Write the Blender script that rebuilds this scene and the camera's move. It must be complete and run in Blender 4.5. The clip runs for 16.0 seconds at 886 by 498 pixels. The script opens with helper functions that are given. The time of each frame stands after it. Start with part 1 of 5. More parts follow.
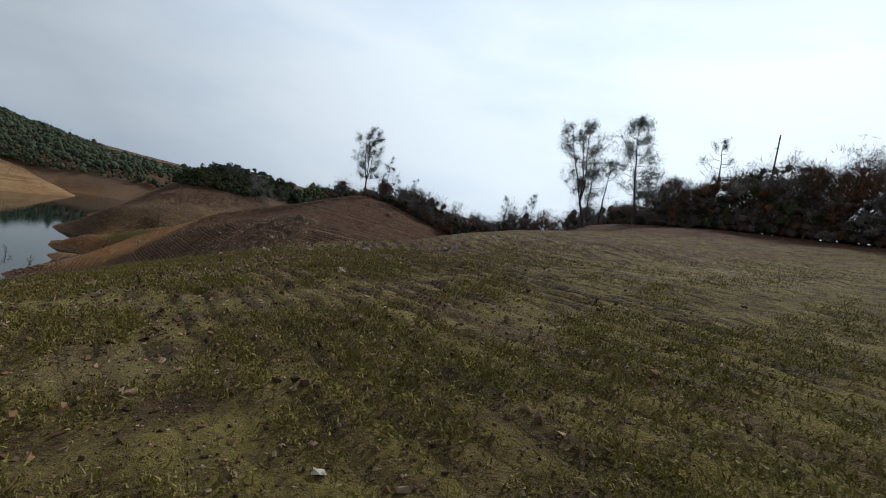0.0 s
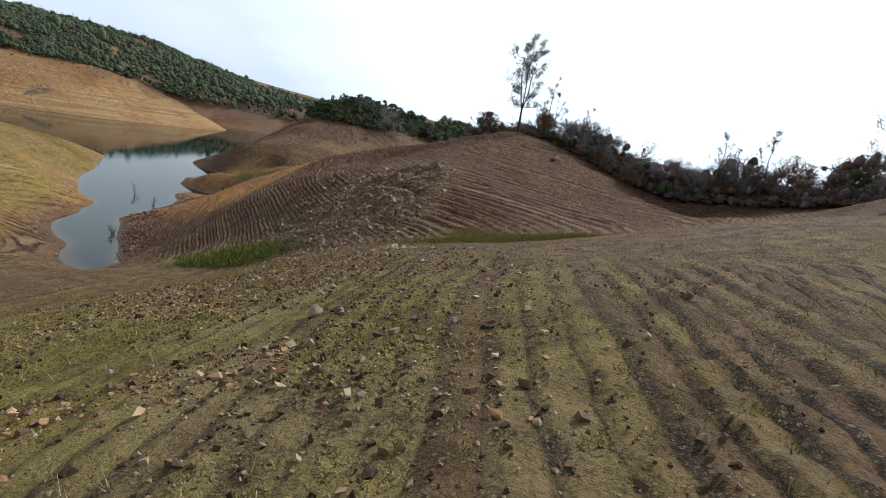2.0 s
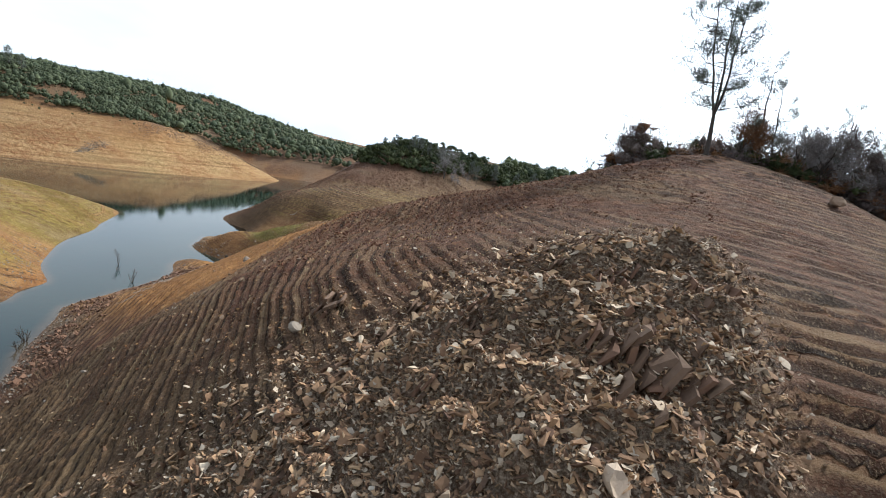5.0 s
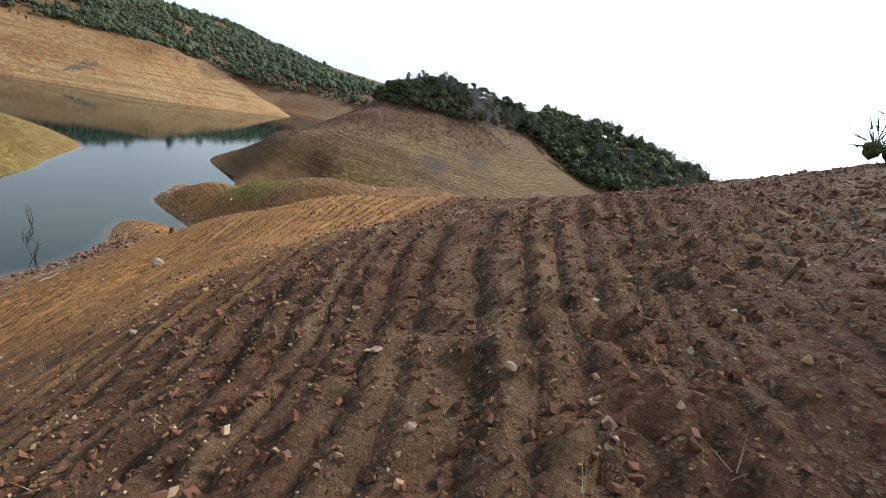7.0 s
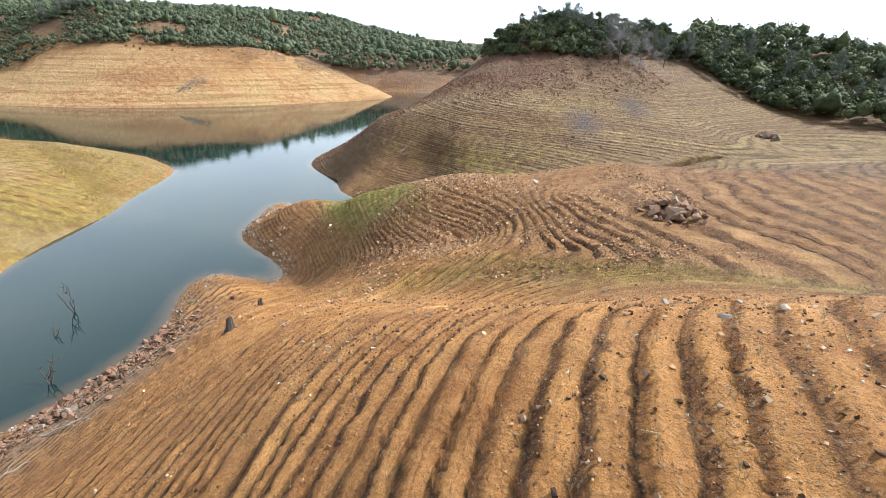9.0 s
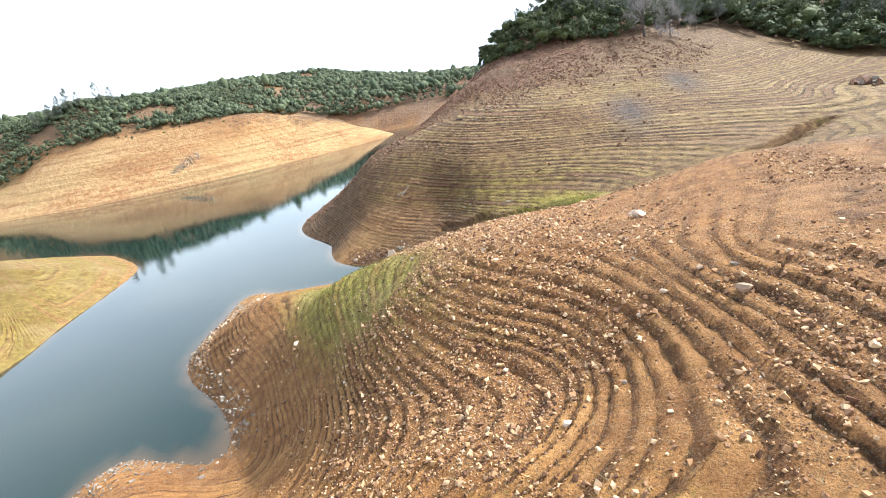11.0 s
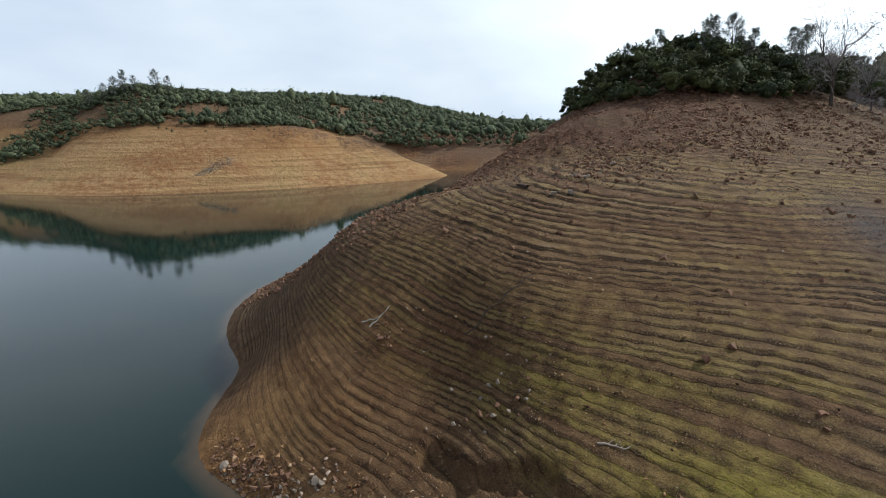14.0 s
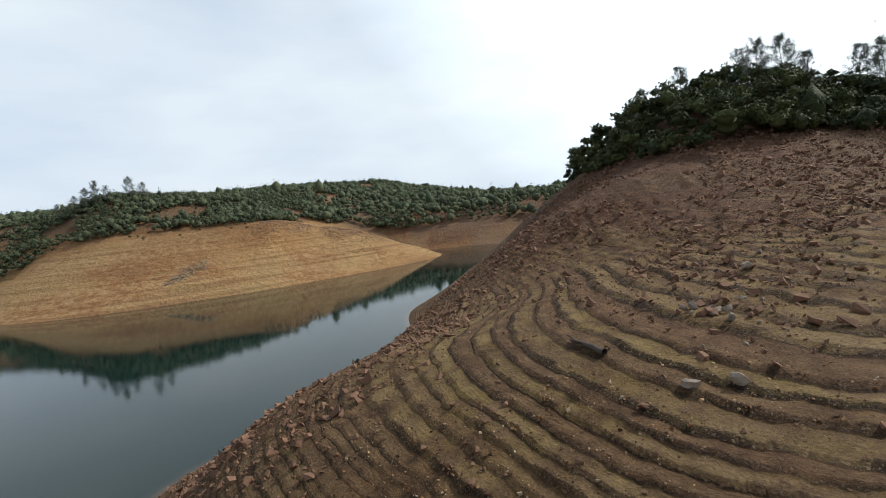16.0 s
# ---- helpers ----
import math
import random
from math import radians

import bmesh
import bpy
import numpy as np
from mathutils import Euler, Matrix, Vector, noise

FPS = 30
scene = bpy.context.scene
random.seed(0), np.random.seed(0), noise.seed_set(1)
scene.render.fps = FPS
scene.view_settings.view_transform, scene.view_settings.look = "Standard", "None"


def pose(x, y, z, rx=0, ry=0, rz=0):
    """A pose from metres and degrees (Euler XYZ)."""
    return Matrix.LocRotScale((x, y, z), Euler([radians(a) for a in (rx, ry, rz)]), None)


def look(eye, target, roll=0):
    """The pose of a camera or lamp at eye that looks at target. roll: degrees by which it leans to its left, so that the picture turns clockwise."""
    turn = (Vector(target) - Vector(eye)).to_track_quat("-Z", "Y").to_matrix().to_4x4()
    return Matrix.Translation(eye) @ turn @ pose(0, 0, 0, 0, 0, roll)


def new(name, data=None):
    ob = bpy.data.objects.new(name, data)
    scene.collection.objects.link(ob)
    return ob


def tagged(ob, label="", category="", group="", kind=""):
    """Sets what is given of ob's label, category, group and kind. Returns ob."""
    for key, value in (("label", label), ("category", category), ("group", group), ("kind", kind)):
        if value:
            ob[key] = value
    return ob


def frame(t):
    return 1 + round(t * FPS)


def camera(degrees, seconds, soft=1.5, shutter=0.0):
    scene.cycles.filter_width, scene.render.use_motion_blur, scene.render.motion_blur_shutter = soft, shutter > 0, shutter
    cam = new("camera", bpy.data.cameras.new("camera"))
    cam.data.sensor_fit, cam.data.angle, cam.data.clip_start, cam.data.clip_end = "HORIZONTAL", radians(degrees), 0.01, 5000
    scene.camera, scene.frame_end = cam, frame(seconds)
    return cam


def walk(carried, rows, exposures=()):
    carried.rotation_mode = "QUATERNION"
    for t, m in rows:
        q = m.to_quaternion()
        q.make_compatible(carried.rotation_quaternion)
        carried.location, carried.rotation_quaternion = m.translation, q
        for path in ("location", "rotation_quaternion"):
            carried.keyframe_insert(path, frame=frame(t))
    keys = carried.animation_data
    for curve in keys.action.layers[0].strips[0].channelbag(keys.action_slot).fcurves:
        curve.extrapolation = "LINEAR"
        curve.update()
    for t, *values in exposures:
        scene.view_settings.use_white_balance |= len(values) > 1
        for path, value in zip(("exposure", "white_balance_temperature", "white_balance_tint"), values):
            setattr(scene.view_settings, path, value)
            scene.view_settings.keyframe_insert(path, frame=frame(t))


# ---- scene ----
cam = camera(84, 16.0, soft=0.95)
PATH = [
    (0, (0.422, 0.278, 29.838), (0.443, 2.276, 29.748), 10.0),
    (0.5, (-2.598, 9.439, 29.905), (-2.917, 11.408, 29.758), 15.30),
    (1, (-5.111, 17.699, 30.828), (-5.500, 19.627, 30.466), 11.48),
    (1.5, (-7.432, 24.915, 31.021), (-7.836, 26.828, 30.597), 10.79),
    (2, (-9.732, 31.654, 30.525), (-10.148, 33.561, 30.090), 10.78),
    (2.5, (-12.200, 38.182, 29.561), (-12.634, 40.080, 29.103), 10.66),
    (3, (-15.063, 44.864, 28.640), (-15.510, 46.760, 28.186), 10.38),
    (3.5, (-18.206, 51.596, 28.229), (-18.689, 53.483, 27.776), 9.87),
    (4, (-21.693, 58.434, 27.922), (-22.313, 60.302, 27.567), -2.83),
    (4.5, (-24.562, 65.271, 27.970), (-25.174, 67.142, 27.614), -2.89),
    (4.7, (-25.640, 67.880, 28.040), (-26.270, 69.744, 27.710), -1.60),
    (5, (-27.223, 71.763, 28.191), (-27.888, 73.626, 27.894), 8.68),
    (5.2, (-28.280, 74.319, 28.331), (-28.947, 76.185, 28.066), 16.27),
    (7.3, (-45.172, 103.502, 28.085), (-45.842, 105.310, 27.552), 11.94),
    (7.5, (-47.130, 106.227, 27.941), (-47.806, 108.032, 27.408), 11.92),
    (8, (-51.651, 112.468, 27.806), (-52.340, 114.266, 27.265), 11.14),
    (8.5, (-58.687, 119.625, 26.465), (-59.611, 121.302, 25.887), 4.95),
    (8.7, (-61.146, 122.142, 25.867), (-62.144, 123.744, 25.205), 3.63),
    (10.8, (-76.640, 144.331, 22.146), (-77.755, 145.841, 21.455), -12.20),
    (11, (-78.479, 147.141, 21.642), (-79.629, 148.666, 21.050), -10.93),
    (11.5, (-82.786, 154.123, 20.537), (-83.983, 155.648, 20.044), -11.80),
    (12, (-86.488, 160.843, 19.971), (-87.731, 162.337, 19.499), -2.96),
    (12.5, (-90.207, 166.892, 19.840), (-91.459, 168.389, 19.403), -3.15),
    (13, (-94.416, 173.267, 19.849), (-95.680, 174.753, 19.409), -3.22),
    (13.5, (-98.253, 178.796, 20.360), (-99.540, 180.254, 19.893), 0.08),
    (14, (-102.117, 184.341, 20.716), (-103.418, 185.802, 20.300), -0.91),
    (14.5, (-106.316, 189.814, 20.856), (-107.620, 191.262, 20.405), -0.80),
    (15, (-110.444, 194.990, 21.205), (-111.754, 196.436, 20.767), -1.20),
    (15.5, (-114.395, 200.026, 21.811), (-115.703, 201.505, 21.494), -6.09),
    (16, (-118.162, 204.980, 22.855), (-119.474, 206.484, 22.731), -6.71),
]
EXPOSURES = [(0, -1.25), (0.5, -1.3), (1.5, -0.75), (2.5, 0), (3.2, 0.15), (5, 0.1), (7.5, 0), (8, -0.05), (8.6, 0.6), (10.8, 1.15), (11.5, 1.42), (12.1, 0.95), (12.6, -0.05), (13.5, -0.45), (15, -0.3), (16, -0.4)]   # seconds, stops
walk(cam, [(t, look(eye, target, roll)) for t, eye, target, roll in PATH], [(t, e, 6100 if t < 14 else 6400, 8) for t, e in EXPOSURES])

# ---- sky and sun ----
SUN_AZ, SUN_EL = radians(-32), radians(40)   # bearing from +y towards -x, height
world = bpy.data.worlds.new("world")
scene.world = world
world.use_nodes = True
wn, wl = world.node_tree.nodes, world.node_tree.links
wn.clear()


def wnode(kind, **kw):
    n = wn.new(kind)
    for k, v in kw.items():
        n.inputs[k].default_value = v
    return n


sky = wn.new("ShaderNodeTexSky")
sky.sky_type, sky.sun_disc = "NISHITA", False
sky.sun_elevation, sky.sun_rotation = SUN_EL, -SUN_AZ
sky.dust_density, sky.air_density = 2.0, 1.0
geo = wn.new("ShaderNodeTexCoord")
mapn = wn.new("ShaderNodeMapping")
mapn.inputs["Scale"].default_value = (1.0, 1.0, 3.2)
cloud = wnode("ShaderNodeTexNoise", Scale=1.6, Detail=7.0, Roughness=0.5)
ramp = wn.new("ShaderNodeValToRGB")
ramp.color_ramp.elements[0].position, ramp.color_ramp.elements[0].color = 0.36, (8.4, 9.6, 11.3, 1)
ramp.color_ramp.elements[1].position, ramp.color_ramp.elements[1].color = 0.62, (10.9, 11.8, 12.5, 1)
mix = wn.new("ShaderNodeMix")
mix.data_type = "RGBA"
mix.inputs["Factor"].default_value = 0.9
bg = wnode("ShaderNodeBackground", Strength=0.072)
wout = wn.new("ShaderNodeOutputWorld")
wl.new(geo.outputs["Generated"], mapn.inputs["Vector"])
wl.new(mapn.outputs["Vector"], cloud.inputs["Vector"])
wl.new(cloud.outputs["Fac"], ramp.inputs["Fac"])
dot = wn.new("ShaderNodeVectorMath")
dot.operation = "DOT_PRODUCT"
wl.new(geo.outputs["Generated"], dot.inputs[0])
dot.inputs[1].default_value = (-math.sin(SUN_AZ) * math.cos(SUN_EL), math.cos(SUN_AZ) * math.cos(SUN_EL), math.sin(SUN_EL))
veil = wn.new("ShaderNodeMapRange")
veil.inputs["From Min"].default_value, veil.inputs["From Max"].default_value = 0.35, 1.0
veil.inputs["To Min"].default_value, veil.inputs["To Max"].default_value = 1.45, 3.3
wl.new(dot.outputs["Value"], veil.inputs["Value"])
thin = wn.new("ShaderNodeVectorMath")
thin.operation = "SCALE"
wl.new(ramp.outputs["Color"], thin.inputs[0])
wl.new(veil.outputs["Result"], thin.inputs["Scale"])
# the cloud veil is thickest towards the horizon and thins overhead
split = wn.new("ShaderNodeSeparateXYZ")
wl.new(geo.outputs["Generated"], split.inputs["Vector"])
cover = wn.new("ShaderNodeMapRange")
cover.interpolation_type = "SMOOTHSTEP"
cover.inputs["From Min"].default_value, cover.inputs["From Max"].default_value = 0.32, 0.85
cover.inputs["To Min"].default_value, cover.inputs["To Max"].default_value = 0.97, 0.3
wl.new(split.outputs["Z"], cover.inputs["Value"])
wl.new(cover.outputs["Result"], mix.inputs["Factor"])
wl.new(sky.outputs["Color"], mix.inputs["A"])
wl.new(thin.outputs["Vector"], mix.inputs["B"])
wl.new(mix.outputs["Result"], bg.inputs["Color"])
wl.new(bg.outputs["Background"], wout.inputs["Surface"])
sun = new("sun", bpy.data.lights.new("sun", "SUN"))
sun.data.energy, sun.data.angle, sun.data.color = 5.0, radians(2.5), (1.0, 0.96, 0.88)
sun_dir = Vector((-math.sin(SUN_AZ) * math.cos(SUN_EL), math.cos(SUN_AZ) * math.cos(SUN_EL), math.sin(SUN_EL)))
sun.matrix_world = look(sun_dir * 300, (0, 0, 0))


# ---- materials ----
def material(name, rough=0.9):
    m = bpy.data.materials.new(name)
    m.use_nodes = True
    nodes, links = m.node_tree.nodes, m.node_tree.links
    bsdf = nodes["Principled BSDF"]
    bsdf.inputs["Roughness"].default_value = rough
    bsdf.inputs["Specular IOR Level"].default_value = 0.2
    return m, nodes, links, bsdf


def noise_node(nodes, links, scale, detail=4.0, rough=0.55, vec=None):
    n = nodes.new("ShaderNodeTexNoise")
    n.inputs["Scale"].default_value, n.inputs["Detail"].default_value, n.inputs["Roughness"].default_value = scale, detail, rough
    if vec is not None:
        links.new(vec, n.inputs["Vector"])
    return n


def mixed(nodes, links, fac, a, b):
    n = nodes.new("ShaderNodeMix")
    n.data_type = "RGBA"
    for sock, v in (("Factor", fac), ("A", a), ("B", b)):
        if isinstance(v, (float, int)):
            n.inputs[sock].default_value = v
        elif isinstance(v, tuple):
            n.inputs[sock].default_value = (*v, 1)
        else:
            links.new(v, n.inputs[sock])
    return n.outputs["Result"]


def maths(nodes, links, op, a, b=0.0, clamp=False):
    n = nodes.new("ShaderNodeMath")
    n.operation, n.use_clamp = op, clamp
    for k, v in ((0, a), (1, b)):
        if isinstance(v, (float, int)):
            n.inputs[k].default_value = v
        else:
            links.new(v, n.inputs[k])
    return n.outputs[0]


def rocky(name, dark, light, rough=0.9, scale=6.0):
    m, nodes, links, bsdf = material(name, rough)
    tc = nodes.new("ShaderNodeTexCoord").outputs["Object"]
    n1, n2 = noise_node(nodes, links, scale, 6, 0.65, tc), noise_node(nodes, links, scale * 0.15, 3, 0.5, tc)
    info = nodes.new("ShaderNodeNewGeometry").outputs["Random Per Island"]
    f = maths(nodes, links, "ADD", maths(nodes, links, "MULTIPLY", n1.outputs["Fac"], 0.6), maths(nodes, links, "MULTIPLY", info, 0.5), True)
    links.new(mixed(nodes, links, f, dark, light), bsdf.inputs["Base Color"])
    bump = nodes.new("ShaderNodeBump")
    bump.inputs["Strength"].default_value, bump.inputs["Distance"].default_value = 0.5, 0.05
    links.new(n1.outputs["Fac"], bump.inputs["Height"])
    links.new(bump.outputs["Normal"], bsdf.inputs["Normal"])
    return m


def ground_material():
    m, nodes, links, bsdf = material("drawdown_soil", 0.95)
    tc = nodes.new("ShaderNodeTexCoord").outputs["Object"]

    def attr(n):
        a = nodes.new("ShaderNodeAttribute")
        a.attribute_name = n
        return a.outputs["Fac"]

    def soft(v, lo, hi):
        n = nodes.new("ShaderNodeMapRange")
        n.interpolation_type = "SMOOTHSTEP"
        n.inputs["From Min"].default_value, n.inputs["From Max"].default_value = lo, hi
        links.new(v, n.inputs["Value"])
        return n.outputs["Result"]

    add = lambda a, b: maths(nodes, links, "ADD", a, b)
    mul = lambda a, b: maths(nodes, links, "MULTIPLY", a, b)
    sub = lambda a, b: maths(nodes, links, "SUBTRACT", a, b)
    mix_ = lambda f, a, b: mixed(nodes, links, f, a, b)
    fine = noise_node(nodes, links, 9.0, 6, 0.7, tc).outputs["Fac"]
    mid = noise_node(nodes, links, 0.9, 5, 0.6, tc).outputs["Fac"]
    big = noise_node(nodes, links, 0.09, 4, 0.55, tc).outputs["Fac"]
    gaps = noise_node(nodes, links, 0.35, 3, 0.55, tc).outputs["Fac"]

    # benches: an undercut foot and cloddy riser with painted shade, a dusty tread
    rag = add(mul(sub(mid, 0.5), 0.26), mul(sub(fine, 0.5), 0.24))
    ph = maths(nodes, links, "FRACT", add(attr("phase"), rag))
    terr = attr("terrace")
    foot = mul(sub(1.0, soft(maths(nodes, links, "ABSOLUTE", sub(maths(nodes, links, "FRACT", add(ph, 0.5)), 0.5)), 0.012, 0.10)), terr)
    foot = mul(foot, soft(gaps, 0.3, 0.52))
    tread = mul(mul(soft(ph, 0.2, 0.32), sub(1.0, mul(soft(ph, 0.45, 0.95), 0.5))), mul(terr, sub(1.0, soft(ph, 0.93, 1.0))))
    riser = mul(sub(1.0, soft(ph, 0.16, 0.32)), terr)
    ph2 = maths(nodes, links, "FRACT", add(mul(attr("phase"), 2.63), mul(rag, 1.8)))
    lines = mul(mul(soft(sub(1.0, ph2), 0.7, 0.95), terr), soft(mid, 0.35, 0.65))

    # benches differ: dusty or bare, with deep or faint undercut and painted foot shade
    index = nodes.new("ShaderNodeTexWhiteNoise")
    index.noise_dimensions = "1D"
    links.new(maths(nodes, links, "FLOOR", add(attr("phase"), mul(rag, 0.5))), index.inputs["W"])
    own = nodes.new("ShaderNodeSeparateColor")
    links.new(index.outputs["Color"], own.inputs["Color"])
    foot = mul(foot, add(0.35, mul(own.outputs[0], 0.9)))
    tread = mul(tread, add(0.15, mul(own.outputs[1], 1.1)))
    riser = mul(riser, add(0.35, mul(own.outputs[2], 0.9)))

    brown = mix_(soft(mid, 0.35, 0.68), (0.078, 0.043, 0.021), (0.18, 0.108, 0.055))
    tan = mix_(soft(mid, 0.35, 0.68), (0.26, 0.112, 0.037), (0.42, 0.205, 0.075))
    sand = mix_(soft(mid, 0.3, 0.7), (0.29, 0.175, 0.082), (0.40, 0.258, 0.125))
    red = mix_(soft(mid, 0.35, 0.68), (0.075, 0.028, 0.016), (0.155, 0.065, 0.035))
    grey = mix_(soft(fine, 0.35, 0.68), (0.12, 0.083, 0.06), (0.32, 0.245, 0.18))
    green = mix_(soft(mid, 0.35, 0.7), (0.14, 0.116, 0.022), (0.28, 0.228, 0.06))
    straw = (0.30, 0.235, 0.11)
    col = mix_(attr("tan"), brown, tan)
    col = mix_(mul(attr("red"), soft(big, 0.25, 0.5)), col, red)
    col = mix_(mul(attr("rock"), soft(fine, 0.25, 0.6)), col, grey)
    # cloddy soil with furrow shade painted in, for risers and cut lines
    furrow_dark = mix_(attr("tan"), (0.036, 0.021, 0.013), (0.115, 0.05, 0.023))
    col = mix_(mul(riser, 0.8), col, furrow_dark)
    col = mix_(mul(lines, 0.5), col, furrow_dark)
    # near-black along the bench foot: shade of the undercut put into the colour
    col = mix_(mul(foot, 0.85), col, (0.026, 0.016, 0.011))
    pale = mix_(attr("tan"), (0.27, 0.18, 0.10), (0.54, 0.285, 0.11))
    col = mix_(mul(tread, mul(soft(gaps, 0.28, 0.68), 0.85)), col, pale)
    # strand lines and rough rusty patches on the bare sandy shores
    wide = noise_node(nodes, links, 0.022, 5, 0.6, tc).outputs["Fac"]
    rough = noise_node(nodes, links, 0.22, 7, 0.7, tc).outputs["Fac"]
    flat = nodes.new("ShaderNodeMapping")
    flat.inputs["Scale"].default_value = (0.012, 0.012, 0.55)
    links.new(tc, flat.inputs["Vector"])
    strand = noise_node(nodes, links, 1.0, 6, 0.7, flat.outputs["Vector"]).outputs["Fac"]
    sand = mix_(mul(soft(strand, 0.5, 0.6), 0.6), sand, (0.175, 0.092, 0.044))
    sand = mix_(mul(soft(strand, 0.47, 0.38), 0.5), sand, (0.44, 0.285, 0.155))
    sand = mix_(mul(mul(soft(wide, 0.44, 0.58), soft(rough, 0.42, 0.58)), 0.7), sand, (0.21, 0.092, 0.04))
    sand = mix_(mul(soft(wide, 0.47, 0.34), 0.35), sand, (0.27, 0.21, 0.095))
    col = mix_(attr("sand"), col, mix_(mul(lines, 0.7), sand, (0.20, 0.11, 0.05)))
    gf = mul(attr("grass"), soft(add(mul(attr("grass"), 0.12), add(mul(mid, 0.6), mul(fine, 0.4))), 0.42, 0.6))
    gf = mul(mul(gf, soft(add(own.outputs[1], mul(attr("grass"), 0.6)), 0.2, 0.9)), sub(1.0, mul(add(foot, mul(riser, 0.55)), 0.8)))
    col = mix_(gf, col, mix_(soft(big, 0.48, 0.72), green, straw))
    col = mix_(mul(attr("ash"), soft(mid, 0.2, 0.6)), col, (0.05, 0.045, 0.05))
    # clods and pebbles, each with its own tone
    relief = mul(fine, 0.7)
    warp = nodes.new("ShaderNodeVectorMath")
    warp.operation = "MULTIPLY_ADD"
    links.new(noise_node(nodes, links, 14.0, 3, 0.6, tc).outputs["Color"], warp.inputs[0])
    warp.inputs[1].default_value = (0.14, 0.14, 0.14)
    links.new(tc, warp.inputs[2])
    where = add(0.3, mul(add(riser, mul(attr("clod"), sub(1.0, terr))), 0.7))
    for scale, cover, high in ((8.0, 0.6, 0.7), (17.0, 0.46, 0.5)):
        vor = nodes.new("ShaderNodeTexVoronoi")
        vor.inputs["Scale"].default_value = scale
        links.new(warp.outputs["Vector"], vor.inputs["Vector"])
        parts = nodes.new("ShaderNodeSeparateColor")
        links.new(vor.outputs["Color"], parts.inputs["Color"])
        bias = add(parts.outputs[0], add(mul(sub(gaps, 0.5), 0.8), mul(sub(attr("clod"), 0.5), 0.5)))
        peb = mul(soft(bias, cover, cover + 0.12), soft(sub(1.0, vor.outputs["Distance"]), 0.5, 0.72))
        tone_c = mix_(parts.outputs[1], mix_(0.65, col, (0.025, 0.016, 0.011)), mix_(0.6, col, (0.42, 0.31, 0.20)))
        peb = mul(peb, where)
        col = mix_(mul(peb, 0.85), col, tone_c)
        relief = add(relief, mul(peb, high))
    tone = nodes.new("ShaderNodeHueSaturation")
    links.new(col, tone.inputs["Color"])
    tone.inputs["Saturation"].default_value = 1.05
    grit = noise_node(nodes, links, 31.0, 4, 0.65, tc).outputs["Fac"]
    links.new(add(0.03, add(mul(fine, 1.25), mul(grit, 0.68))), tone.inputs["Value"])
    relief = add(relief, mul(grit, 0.3))
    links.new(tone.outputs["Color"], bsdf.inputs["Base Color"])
    bump = nodes.new("ShaderNodeBump")
    bump.inputs["Strength"].default_value, bump.inputs["Distance"].default_value = 1.0, 0.19
    h = sub(sub(relief, mul(lines, 0.7)), mul(foot, 1.4))
    h = add(h, mul(attr("coarse"), add(mul(rough, 16.0), mul(strand, 9.0))))
    links.new(add(h, mul(tread, 0.5)), bump.inputs["Height"])
    links.new(bump.outputs["Normal"], bsdf.inputs["Normal"])
    return m


def water_material():
    m, nodes, links, bsdf = material("lake_water", 0.035)
    shoal = nodes.new("ShaderNodeAttribute")
    shoal.attribute_name = "shoal"
    links.new(mixed(nodes, links, maths(nodes, links, "MULTIPLY", shoal.outputs["Fac"], 0.85), (0.004, 0.0155, 0.0135), (0.075, 0.05, 0.03)), bsdf.inputs["Base Color"])
    bsdf.inputs["IOR"].default_value = 1.25
    bsdf.inputs["Specular IOR Level"].default_value = 0.5
    tc = nodes.new("ShaderNodeTexCoord").outputs["Object"]
    n = noise_node(nodes, links, 0.7, 4, 0.55, tc)
    bump = nodes.new("ShaderNodeBump")
    bump.inputs["Strength"].default_value, bump.inputs["Distance"].default_value = 0.16, 0.05
    links.new(n.outputs["Fac"], bump.inputs["Height"])
    links.new(bump.outputs["Normal"], bsdf.inputs["Normal"])
    return m


def leafy(name, dark, light):
    m, nodes, links, bsdf = material(name, 0.8)
    info = nodes.new("ShaderNodeNewGeometry").outputs["Random Per Island"]
    own = nodes.new("ShaderNodeAttribute")
    own.attribute_name = "tone"
    tc = nodes.new("ShaderNodeTexCoord").outputs["Object"]
    n = noise_node(nodes, links, 1.7, 5, 0.7, tc).outputs["Fac"]
    spread = maths(nodes, links, "ADD", maths(nodes, links, "MULTIPLY", info, 0.3), maths(nodes, links, "MULTIPLY", own.outputs["Fac"], 0.55))
    f = maths(nodes, links, "ADD", spread, maths(nodes, links, "MULTIPLY", maths(nodes, links, "SUBTRACT", n, 0.4), 0.9), True)
    links.new(mixed(nodes, links, f, dark, light), bsdf.inputs["Base Color"])
    bump = nodes.new("ShaderNodeBump")
    bump.inputs["Strength"].default_value, bump.inputs["Distance"].default_value = 0.8, 0.5
    links.new(n, bump.inputs["Height"])
    links.new(bump.outputs["Normal"], bsdf.inputs["Normal"])
    return m


